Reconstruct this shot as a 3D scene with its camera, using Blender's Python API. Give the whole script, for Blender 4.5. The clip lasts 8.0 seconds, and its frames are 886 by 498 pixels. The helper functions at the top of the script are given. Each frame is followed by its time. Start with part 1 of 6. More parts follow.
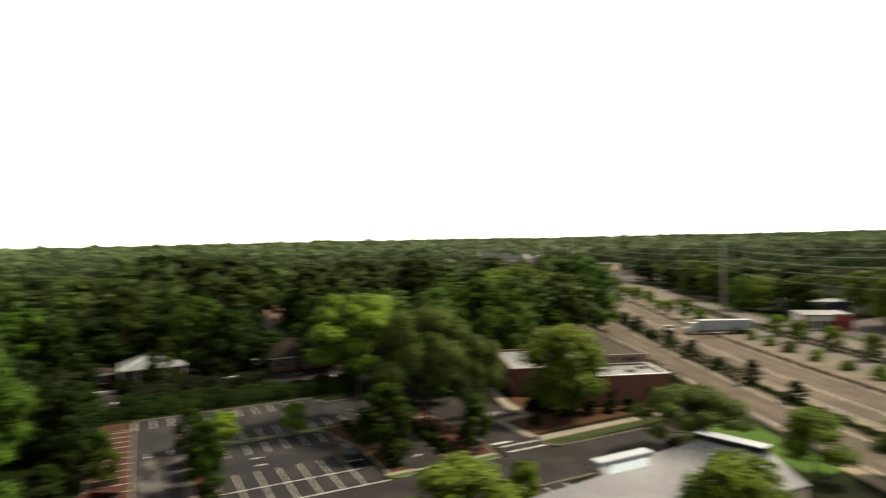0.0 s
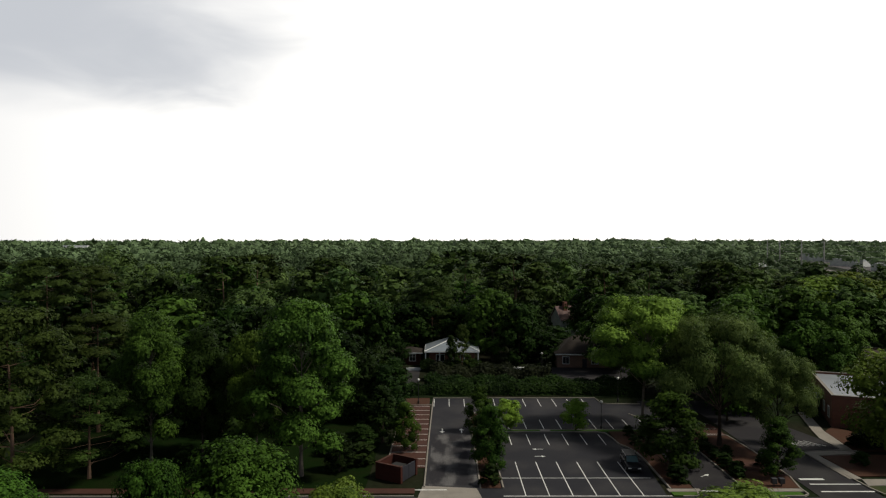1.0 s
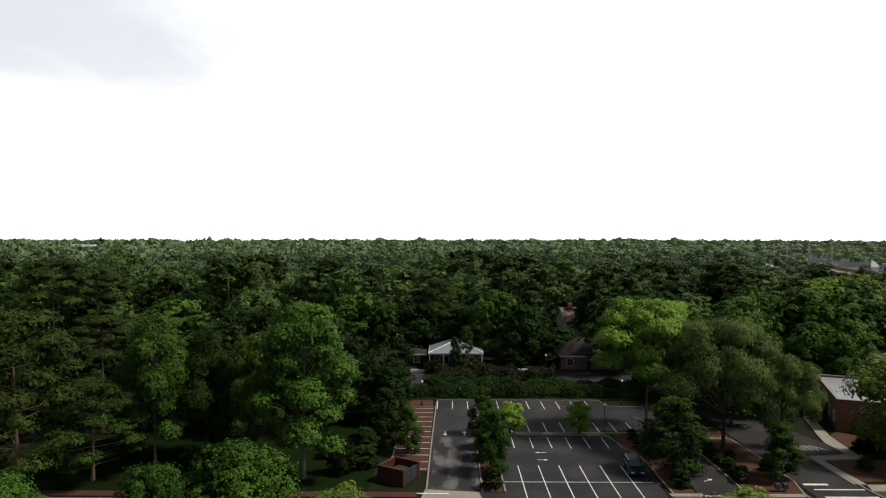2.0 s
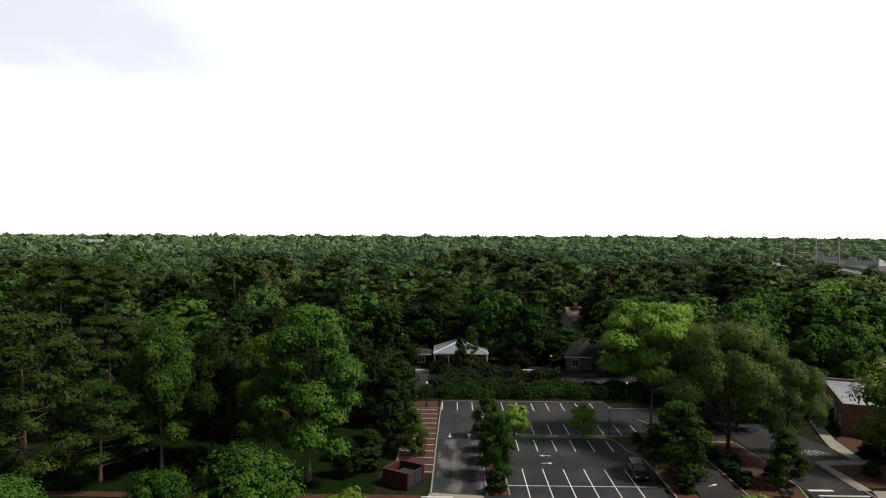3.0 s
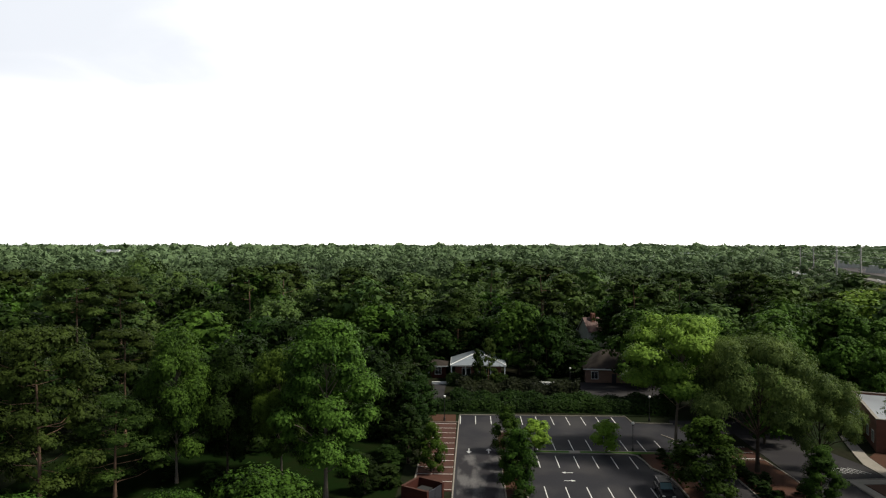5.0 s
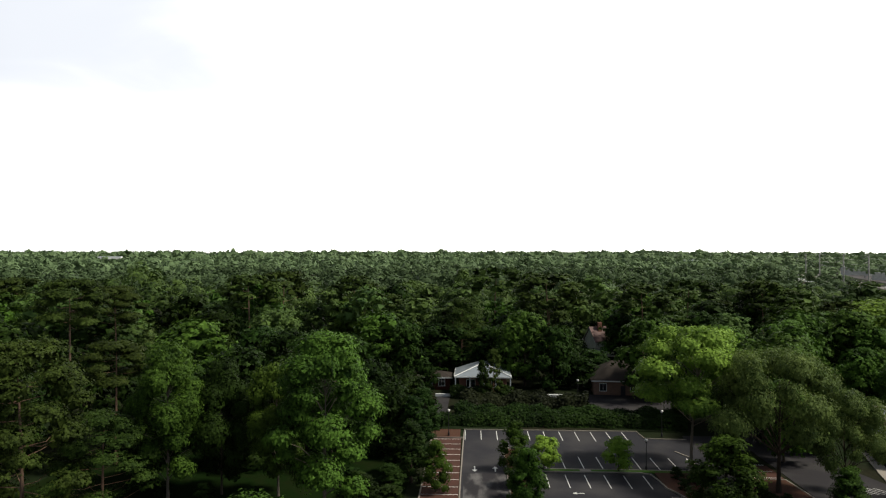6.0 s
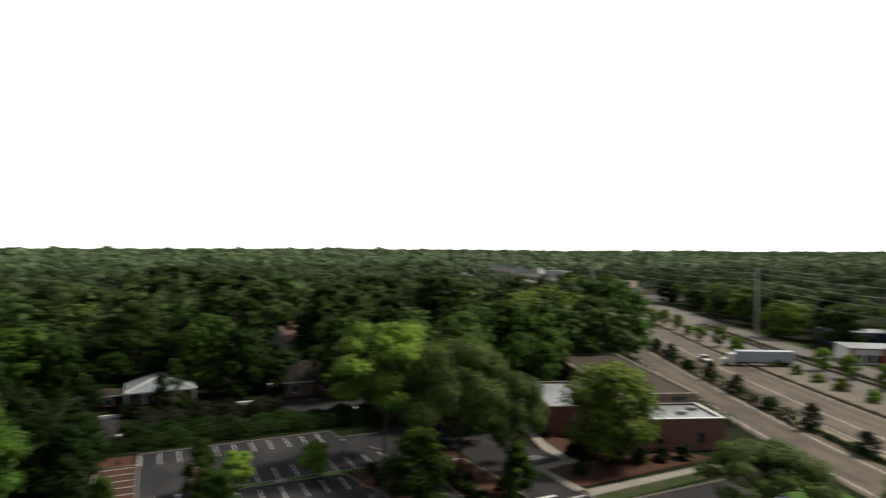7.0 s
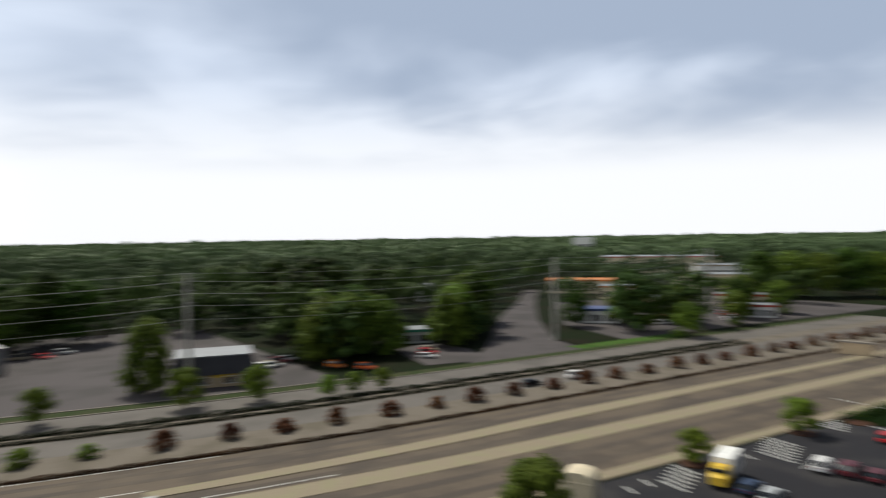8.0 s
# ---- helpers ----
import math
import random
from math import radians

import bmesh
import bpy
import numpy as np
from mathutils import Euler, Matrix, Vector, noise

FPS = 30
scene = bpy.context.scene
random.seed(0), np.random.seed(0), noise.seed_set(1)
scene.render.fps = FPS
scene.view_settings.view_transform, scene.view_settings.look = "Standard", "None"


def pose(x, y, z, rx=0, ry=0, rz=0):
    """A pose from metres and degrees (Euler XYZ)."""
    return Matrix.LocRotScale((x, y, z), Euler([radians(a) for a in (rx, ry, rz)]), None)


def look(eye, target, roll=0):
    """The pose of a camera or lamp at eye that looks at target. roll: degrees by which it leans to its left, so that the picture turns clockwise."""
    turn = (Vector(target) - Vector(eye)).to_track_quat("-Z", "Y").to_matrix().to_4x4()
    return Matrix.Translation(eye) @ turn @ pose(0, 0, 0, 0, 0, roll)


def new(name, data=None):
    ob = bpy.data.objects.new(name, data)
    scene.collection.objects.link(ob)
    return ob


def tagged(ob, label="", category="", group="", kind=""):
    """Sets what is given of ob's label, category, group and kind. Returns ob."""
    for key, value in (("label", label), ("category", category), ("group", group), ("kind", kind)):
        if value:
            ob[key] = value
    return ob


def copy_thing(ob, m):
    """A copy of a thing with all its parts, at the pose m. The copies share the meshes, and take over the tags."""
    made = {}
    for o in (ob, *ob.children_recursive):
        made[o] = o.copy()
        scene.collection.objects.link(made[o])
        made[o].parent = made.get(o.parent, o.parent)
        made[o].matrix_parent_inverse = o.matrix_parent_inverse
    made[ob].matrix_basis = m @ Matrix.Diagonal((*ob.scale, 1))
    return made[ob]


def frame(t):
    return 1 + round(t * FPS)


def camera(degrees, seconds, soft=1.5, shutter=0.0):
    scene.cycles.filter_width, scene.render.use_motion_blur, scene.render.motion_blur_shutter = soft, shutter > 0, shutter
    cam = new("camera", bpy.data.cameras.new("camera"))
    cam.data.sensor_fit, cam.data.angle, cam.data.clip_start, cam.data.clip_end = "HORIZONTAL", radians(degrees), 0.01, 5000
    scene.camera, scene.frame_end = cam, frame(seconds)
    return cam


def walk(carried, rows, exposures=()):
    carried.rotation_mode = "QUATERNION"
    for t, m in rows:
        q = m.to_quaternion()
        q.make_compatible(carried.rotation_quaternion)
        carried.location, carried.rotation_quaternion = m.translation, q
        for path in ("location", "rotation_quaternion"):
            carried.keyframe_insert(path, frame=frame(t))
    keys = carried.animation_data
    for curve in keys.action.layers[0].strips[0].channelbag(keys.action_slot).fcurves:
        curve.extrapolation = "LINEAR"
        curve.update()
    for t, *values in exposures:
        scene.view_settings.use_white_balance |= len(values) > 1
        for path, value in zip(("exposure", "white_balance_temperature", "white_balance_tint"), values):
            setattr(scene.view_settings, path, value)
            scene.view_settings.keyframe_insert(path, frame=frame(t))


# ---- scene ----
cam = camera(69.9, 8.0, soft=1.2, shutter=0.25)
PATH = [
    (0, (-1.051, -4.908, 29.627), (-0.168, -3.113, 29.596), -1.4),
    (0.1, (-0.819, -4.936, 29.626), (-0.219, -3.028, 29.594), -2.1),
    (0.2, (-0.588, -4.965, 29.624), (-0.259, -2.993, 29.589), -0.8),
    (0.5, (-0.033, -5.052, 29.628), (-0.024, -3.052, 29.6), 0.65),
    (1, (0.554, -4.992, 29.651), (0.55, -2.993, 29.626), -0.1),
    (1.5, (0.899, -4.928, 29.768), (0.887, -2.928, 29.745), -0.1),
    (3, (0.989, -5.009, 31.179), (0.949, -3.01, 31.139), 0.2),
    (3.5, (0.86, -4.936, 31.368), (0.814, -2.937, 31.328), 0.2),
    (4, (0.663, -4.796, 31.41), (0.613, -2.796, 31.374), 0.1),
    (4.5, (0.416, -4.386, 31.453), (0.356, -2.387, 31.423), 0.1),
    (5, (0.203, -3.28, 31.495), (0.121, -1.282, 31.483), -0.0),
    (5.2, (0.108, -2.634, 31.518), (0.023, -0.636, 31.513), -0.4),
    (6.3, (-0.47, 1.94, 31.863), (-0.553, 3.938, 31.873), 0.3),
    (6.5, (-0.586, 2.841, 31.891), (-0.505, 4.839, 31.899), -0.2),
    (7, (-0.901, 5.212, 32.014), (-0.046, 7.02, 32.014), 0.1),
    (7.2, (-1.054, 6.127, 32.036), (0.22, 7.669, 32.028), 0.4),
    (7.4, (-1.211, 7.031, 32.049), (0.469, 8.116, 32.042), -1.2),
    (7.5, (-1.301, 7.499, 32.062), (0.546, 8.266, 32.051), -1.25),
    (7.6, (-1.391, 7.968, 32.076), (0.575, 8.335, 32.060), -1.30),
    (7.7, (-1.544, 8.441, 32.078), (0.456, 8.392, 32.055), -1.30),
    (7.8, (-1.696, 8.913, 32.079), (0.250, 8.451, 32.050), -1.30),
    (7.9, (-1.899, 9.399, 32.070), (-0.091, 8.543, 32.036), -1.10),
    (8, (-2.102, 9.884, 32.062), (-0.511, 8.672, 32.023), -0.90),
]
walk(cam, [(t, look(eye, target, roll)) for t, eye, target, roll in PATH],
     [(0, -0.3, 8000, 10), (0.4, -1.35, 6600, 10), (0.6, -1.35, 6500, 10), (1.0, -1.25, 6500, 10), (1.5, -0.95, 6500, 10), (3.0, -0.7, 6500, 10), (4.5, -0.65, 6500, 10), (6.5, -0.6, 6500, 10), (7.1, -0.7, 6700, 10), (8.0, -0.88, 6350, 10)])

# ---- light ----
SUN_AZ, SUN_EL = radians(95), radians(52)
SUN_DIR = Vector((math.sin(SUN_AZ) * math.cos(SUN_EL), math.cos(SUN_AZ) * math.cos(SUN_EL), math.sin(SUN_EL)))
sun_data = bpy.data.lights.new("sun", "SUN")
sun_data.energy, sun_data.angle, sun_data.color = 7.0, radians(8), (1.0, 0.94, 0.79)
sun = new("sun", sun_data)
sun.matrix_world = look(SUN_DIR * 200, (0, 0, 0))

world = bpy.data.worlds.new("sky")
scene.world = world
world.use_nodes = True
wt = world.node_tree
wt.nodes.clear()


def wmath(op, a, b=None, clamp=False):
    n = wt.nodes.new("ShaderNodeMath")
    n.operation, n.use_clamp = op, clamp
    for i, v in enumerate((a, b)):
        if v is None:
            continue
        if isinstance(v, (int, float)):
            n.inputs[i].default_value = v
        else:
            wt.links.new(v, n.inputs[i])
    return n.outputs[0]


def wsmooth(v, lo, hi):
    n = wt.nodes.new("ShaderNodeMapRange")
    n.interpolation_type = "SMOOTHSTEP"
    n.inputs[1].default_value, n.inputs[2].default_value = lo, hi
    wt.links.new(v, n.inputs[0])
    return n.outputs[0]


def wmix(f, a, b):
    n = wt.nodes.new("ShaderNodeMix")
    n.data_type = "RGBA"
    for sock, v in ((n.inputs[0], f), (n.inputs[6], a), (n.inputs[7], b)):
        if isinstance(v, tuple):
            sock.default_value = v
        elif isinstance(v, (int, float)):
            sock.default_value = v
        else:
            wt.links.new(v, sock)
    return n.outputs[2]


sky = wt.nodes.new("ShaderNodeTexSky")
sky.sky_type, sky.sun_disc = "NISHITA", False
sky.sun_elevation, sky.sun_rotation = SUN_EL, SUN_AZ
coord = wt.nodes.new("ShaderNodeTexCoord")
sep = wt.nodes.new("ShaderNodeSeparateXYZ")
wt.links.new(coord.outputs["Generated"], sep.inputs[0])
up = wmath("MAXIMUM", sep.outputs[2], 0.0)
dot = wt.nodes.new("ShaderNodeVectorMath")
dot.operation = "DOT_PRODUCT"
wt.links.new(coord.outputs["Generated"], dot.inputs[0])
dot.inputs[1].default_value = (math.sin(radians(24)) * 0.996, math.cos(radians(24)) * 0.996, 0.087)
near_sun = dot.outputs["Value"]
# a cloud deck at one height: the direction is projected on a plane overhead
shift = (2.3, 1.1)
inv = wmath("DIVIDE", 1.0, wmath("ADD", up, 0.16))
plane = wt.nodes.new("ShaderNodeCombineXYZ")
wt.links.new(wmath("ADD", wmath("MULTIPLY", sep.outputs[0], inv), shift[0]), plane.inputs[0])
wt.links.new(wmath("ADD", wmath("MULTIPLY", sep.outputs[1], inv), shift[1]), plane.inputs[1])


def wnoise(scale, detail, rough, warp):
    n = wt.nodes.new("ShaderNodeTexNoise")
    n.inputs["Scale"].default_value, n.inputs["Detail"].default_value = scale, detail
    n.inputs["Roughness"].default_value, n.inputs["Distortion"].default_value = rough, warp
    wt.links.new(plane.outputs[0], n.inputs["Vector"])
    return n.outputs["Fac"]


big = wnoise(0.45, 4.0, 0.5, 0.4)
fine = wnoise(1.9, 4.0, 0.5, 0.6)
shape = wmath("ADD", wmath("MULTIPLY", big, 0.85), wmath("MULTIPLY", fine, 0.15))
dark = wmath("MULTIPLY", wsmooth(shape, 0.40, 0.60), wsmooth(up, 0.085, 0.2))
away = wmath("MULTIPLY", wsmooth(near_sun, 0.86, 0.5), wsmooth(sep.outputs[0], -0.35, 0.05))
veil = wmath("MULTIPLY", wsmooth(up, 0.08, 0.26), away)
glow = wsmooth(near_sun, 0.3, 0.9)
bright = wmix(glow, (1.9, 1.91, 1.93, 1), (3.6, 3.5, 3.3, 1))
with_blue = wmix(wmath("MULTIPLY", veil, 0.85), bright, (1.3, 1.47, 1.74, 1))
with_dark = wmix(wmath("MULTIPLY", wmath("MULTIPLY", dark, away), 0.9), with_blue, (0.68, 0.82, 1.05, 1))
# a grey cloud bank high over the woods
dot3 = wt.nodes.new("ShaderNodeVectorMath")
dot3.operation = "DOT_PRODUCT"
wt.links.new(coord.outputs["Generated"], dot3.inputs[0])
dot3.inputs[1].default_value = (math.sin(radians(-42)) * 0.95, math.cos(radians(-42)) * 0.95, 0.3)
wisps = wmath("MULTIPLY", wmath("SUBTRACT", fine, 0.5), 0.16)
bank_cloud = wmath("MULTIPLY", wsmooth(wmath("ADD", dot3.outputs["Value"], wisps), 0.8, 0.99), wsmooth(wmath("ADD", up, wmath("MULTIPLY", wisps, 0.25)), 0.155, 0.23))
with_dark = wmix(wmath("MULTIPLY", bank_cloud, 0.95), with_dark, (1.38, 1.44, 1.54, 1))
# unseen dark deck overhead, added to cut fill light; bright only towards the horizon
over = wsmooth(up, 0.36, 0.62)
with_deck = wmix(wmath("MULTIPLY", over, 0.94), with_dark, (0.31, 0.345, 0.395, 1))
clear = wt.nodes.new("ShaderNodeVectorMath")
clear.operation = "SCALE"
clear.inputs["Scale"].default_value = 0.1
wt.links.new(sky.outputs[0], clear.inputs[0])
# unseen dark sky on the side away from the light, added to deepen shade
dot2 = wt.nodes.new("ShaderNodeVectorMath")
dot2.operation = "DOT_PRODUCT"
wt.links.new(coord.outputs["Generated"], dot2.inputs[0])
dot2.inputs[1].default_value = (math.sin(radians(245)), math.cos(radians(245)), 0.0)
with_back = wmix(wmath("MULTIPLY", wsmooth(dot2.outputs["Value"], 0.18, 0.55), 0.9), with_deck, (0.12, 0.135, 0.165, 1))
total = wmix(0.94, clear.outputs[0], with_back)
back = wt.nodes.new("ShaderNodeBackground")
back.inputs["Strength"].default_value = 1.0
wt.links.new(total, back.inputs["Color"])
out = wt.nodes.new("ShaderNodeOutputWorld")
wt.links.new(back.outputs[0], out.inputs[0])


# ---- materials ----
def material(name, base, rough=0.8, metal=0.0, spots=None, spot_scale=1.0, amount=0.5, fine_scale=20.0, fine_amount=0.25,
             bump=0.0, vary=0.0, spec=0.5, stretch=(1, 1, 1)):
    """A surface of one base colour with stains (spots) at one scale and grain at a finer one."""
    m = bpy.data.materials.new(name)
    m.use_nodes = True
    t = m.node_tree
    b = t.nodes["Principled BSDF"]
    b.inputs["Roughness"].default_value, b.inputs["Metallic"].default_value = rough, metal
    b.inputs["Specular IOR Level"].default_value = spec
    pos = t.nodes.new("ShaderNodeNewGeometry")
    mp = t.nodes.new("ShaderNodeMapping")
    mp.inputs["Scale"].default_value = stretch
    t.links.new(pos.outputs["Position"], mp.inputs["Vector"])

    def noise_at(scale, detail):
        n = t.nodes.new("ShaderNodeTexNoise")
        n.inputs["Scale"].default_value, n.inputs["Detail"].default_value = scale, detail
        t.links.new(mp.outputs[0], n.inputs["Vector"])
        return n

    big_n, fine_n = noise_at(spot_scale, 5), noise_at(fine_scale, 3)
    ramp = t.nodes.new("ShaderNodeMapRange")
    ramp.interpolation_type = "SMOOTHSTEP"
    ramp.inputs[1].default_value, ramp.inputs[2].default_value, ramp.inputs[4].default_value = 0.42, 0.66, amount
    t.links.new(big_n.outputs["Fac"], ramp.inputs[0])
    mix = t.nodes.new("ShaderNodeMix")
    mix.data_type = "RGBA"
    spots = spots or tuple(c * 0.65 for c in base)
    mix.inputs[6].default_value, mix.inputs[7].default_value = (*base, 1), (*spots, 1)
    t.links.new(ramp.outputs[0], mix.inputs[0])
    hsv = t.nodes.new("ShaderNodeHueSaturation")
    t.links.new(mix.outputs[2], hsv.inputs["Color"])
    val = t.nodes.new("ShaderNodeMapRange")
    val.inputs[3].default_value, val.inputs[4].default_value = 1 - fine_amount, 1 + fine_amount
    t.links.new(fine_n.outputs["Fac"], val.inputs[0])
    last = val.outputs[0]
    if vary:
        info = t.nodes.new("ShaderNodeObjectInfo")
        v2 = t.nodes.new("ShaderNodeMapRange")
        v2.inputs[3].default_value, v2.inputs[4].default_value = 1 - vary, 1 + vary
        t.links.new(info.outputs["Random"], v2.inputs[0])
        mul = t.nodes.new("ShaderNodeMath")
        mul.operation = "MULTIPLY"
        t.links.new(last, mul.inputs[0])
        t.links.new(v2.outputs[0], mul.inputs[1])
        last = mul.outputs[0]
    t.links.new(last, hsv.inputs["Value"])
    t.links.new(hsv.outputs[0], b.inputs["Base Color"])
    if bump:
        bp = t.nodes.new("ShaderNodeBump")
        bp.inputs["Strength"].default_value, bp.inputs["Distance"].default_value = 0.6, bump
        t.links.new(fine_n.outputs["Fac"], bp.inputs["Height"])
        t.links.new(bp.outputs[0], b.inputs["Normal"])
    return m


def leaf_material(name, base, light, glow=0.22, patch=0.12, spread=0.16, clump_scale=1.0, sheen=0.08):
    """Leaves: diffuse and translucent, each leaf and each tree a little different."""
    m = bpy.data.materials.new(name)
    m.use_nodes = True
    t = m.node_tree
    t.nodes.clear()
    geo, info = t.nodes.new("ShaderNodeNewGeometry"), t.nodes.new("ShaderNodeObjectInfo")
    n = t.nodes.new("ShaderNodeTexNoise")
    n.inputs["Scale"].default_value, n.inputs["Detail"].default_value = patch, 3
    t.links.new(geo.outputs["Position"], n.inputs["Vector"])
    # clump noise: leaf variation that also mimics lit and dark tufts in the colour
    clump = t.nodes.new("ShaderNodeTexNoise")
    clump.inputs["Scale"].default_value, clump.inputs["Detail"].default_value = clump_scale, 2
    t.links.new(geo.outputs["Position"], clump.inputs["Vector"])
    last = None
    for sock, weight in ((n.outputs["Fac"], 0.6), (clump.outputs["Fac"], 0.45), (geo.outputs["Random Per Island"], spread)):
        add = t.nodes.new("ShaderNodeMath")
        add.operation = "MULTIPLY_ADD"
        t.links.new(sock, add.inputs[0])
        add.inputs[1].default_value, add.inputs[2].default_value = weight, -0.5 * weight
        if last:
            t.links.new(last, add.inputs[2])
            mid = t.nodes.new("ShaderNodeMath")
            mid.operation = "SUBTRACT"
            mid.inputs[1].default_value = 0.5 * weight
            t.links.new(add.outputs[0], mid.inputs[0])
            add = mid
        last = add.outputs[0]
    mr = t.nodes.new("ShaderNodeMapRange")
    mr.inputs[1].default_value, mr.inputs[2].default_value = -0.18, 0.22
    t.links.new(add.outputs[0], mr.inputs[0])
    mix = t.nodes.new("ShaderNodeMix")
    mix.data_type = "RGBA"
    mix.inputs[6].default_value, mix.inputs[7].default_value = (*base, 1), (*light, 1)
    t.links.new(mr.outputs[0], mix.inputs[0])
    hsv = t.nodes.new("ShaderNodeHueSaturation")
    hue, val = t.nodes.new("ShaderNodeMapRange"), t.nodes.new("ShaderNodeMapRange")
    hue.inputs[3].default_value, hue.inputs[4].default_value = 0.485, 0.512
    val.inputs[3].default_value, val.inputs[4].default_value = 0.75, 1.25
    t.links.new(info.outputs["Random"], hue.inputs[0])
    t.links.new(info.outputs["Random"], val.inputs[0])
    t.links.new(hue.outputs[0], hsv.inputs["Hue"])
    t.links.new(val.outputs[0], hsv.inputs["Value"])
    t.links.new(mix.outputs[2], hsv.inputs["Color"])
    d, tr = t.nodes.new("ShaderNodeBsdfPrincipled"), t.nodes.new("ShaderNodeBsdfTranslucent")
    d.inputs["Roughness"].default_value, d.inputs["Specular IOR Level"].default_value = 0.62, sheen
    t.links.new(hsv.outputs[0], d.inputs["Base Color"])
    t.links.new(hsv.outputs[0], tr.inputs["Color"])
    sh = t.nodes.new("ShaderNodeMixShader")
    sh.inputs[0].default_value = glow
    t.links.new(d.outputs[0], sh.inputs[1])
    t.links.new(tr.outputs[0], sh.inputs[2])
    o = t.nodes.new("ShaderNodeOutputMaterial")
    t.links.new(sh.outputs[0], o.inputs[0])
    return m


def paint_material(name, rough=0.35):
    """Car paint that takes the object's own colour."""
    m = bpy.data.materials.new(name)
    m.use_nodes = True
    t = m.node_tree
    b = t.nodes["Principled BSDF"]
    info = t.nodes.new("ShaderNodeObjectInfo")
    t.links.new(info.outputs["Color"], b.inputs["Base Color"])
    b.inputs["Roughness"].default_value = rough
    b.inputs["Coat Weight"].default_value = 0.04
    b.inputs["Specular IOR Level"].default_value = 0.14
    return m


ASPHALT = material("asphalt", (0.021, 0.021, 0.026), 0.9, spec=0.2, spots=(0.042, 0.04, 0.042), spot_scale=0.13, amount=0.8, fine_scale=4, fine_amount=0.3, bump=0.01)
WORN = material("worn_drive", (0.022, 0.0205, 0.024), 0.9, spec=0.2, spots=(0.13, 0.125, 0.125), spot_scale=0.32, amount=0.8, fine_scale=4, fine_amount=0.35, stretch=(1.6, 0.6, 1))
STREET = material("street_asphalt", (0.026, 0.024, 0.027), 0.9, spec=0.15, spots=(0.042, 0.04, 0.04), spot_scale=0.2, amount=0.7, fine_scale=5, fine_amount=0.25)
HIGHWAY = material("worn_asphalt", (0.122, 0.097, 0.074), 0.85, spec=0.2, spots=(0.072, 0.059, 0.049), spot_scale=0.11, amount=0.85, fine_scale=2.5, fine_amount=0.25)
TRACK = material("dark_worn_asphalt", (0.075, 0.062, 0.052), 0.85, spec=0.2, spots=(0.11, 0.09, 0.07), spot_scale=0.16, amount=0.9, fine_scale=2.5, fine_amount=0.3, stretch=(1.5, 0.4, 1))
FARLANES = material("pale_asphalt", (0.14, 0.128, 0.118), 0.85, spec=0.25, spots=(0.1, 0.092, 0.085), spot_scale=0.11, amount=0.85, fine_scale=2.5, fine_amount=0.2)
OLDLOT = material("grey_asphalt", (0.09, 0.08, 0.084), 0.9, spec=0.2, spots=(0.058, 0.054, 0.054), spot_scale=0.07, amount=0.8, fine_scale=2, fine_amount=0.2)
CONCRETE = material("concrete", (0.26, 0.235, 0.205), 0.9, spec=0.25, spots=(0.18, 0.165, 0.142), spot_scale=0.5, fine_scale=6, fine_amount=0.15, bump=0.01)
TAN = material("dry_gravel", (0.245, 0.203, 0.14), 0.9, spots=(0.24, 0.22, 0.13), spot_scale=0.35, amount=0.8, fine_scale=5, fine_amount=0.3)
VERGE = material("gravel_verge", (0.165, 0.143, 0.118), 0.9, spec=0.2, spots=(0.108, 0.094, 0.07), spot_scale=0.2, amount=0.7, fine_scale=3, fine_amount=0.3)
BRICKPAVE = material("brick_paving", (0.07, 0.032, 0.024), 0.9, spec=0.15, spots=(0.047, 0.025, 0.02), spot_scale=0.5, fine_scale=9, fine_amount=0.35)
MULCH = material("pine_mulch", (0.072, 0.035, 0.024), 0.95, spec=0.1, spots=(0.07, 0.04, 0.025), spot_scale=0.6, fine_scale=9, fine_amount=0.45, bump=0.03)
VERGEGRASS = material("rough_grass", (0.032, 0.05, 0.016), 0.95, spec=0.1, spots=(0.06, 0.06, 0.03), spot_scale=0.3, amount=0.8, fine_scale=6, fine_amount=0.4, bump=0.04)
# near-black grass: the shade of the trees is put into its colour
SHADEGRASS = material("grass", (0.006, 0.0145, 0.003), 0.95, spec=0.02, spots=(0.009, 0.014, 0.004), spot_scale=0.3, amount=0.8, fine_scale=7, fine_amount=0.5, bump=0.04)
BRIGHTGRASS = material("mown_grass", (0.05, 0.115, 0.018), 0.95, spec=0.1, spots=(0.075, 0.11, 0.03), spot_scale=0.4, amount=0.7, fine_scale=7, fine_amount=0.35, bump=0.03)
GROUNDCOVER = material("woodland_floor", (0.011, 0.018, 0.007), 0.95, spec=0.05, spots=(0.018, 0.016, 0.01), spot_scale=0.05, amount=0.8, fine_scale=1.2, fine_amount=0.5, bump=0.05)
WHITEPAINT = material("road_paint", (0.72, 0.72, 0.7), 0.7, spots=(0.45, 0.45, 0.44), spot_scale=1.2, amount=0.6, fine_scale=12, fine_amount=0.15)
BRICK = material("red_brick", (0.21, 0.09, 0.065), 0.85, spots=(0.16, 0.07, 0.055), spot_scale=0.7, fine_scale=12, fine_amount=0.35, stretch=(1, 1, 3))
DARKBRICK = material("dark_brick", (0.06, 0.02, 0.015), 0.9, spec=0.1, spots=(0.04, 0.015, 0.012), spot_scale=0.7, fine_scale=12, fine_amount=0.35, stretch=(1, 1, 3))
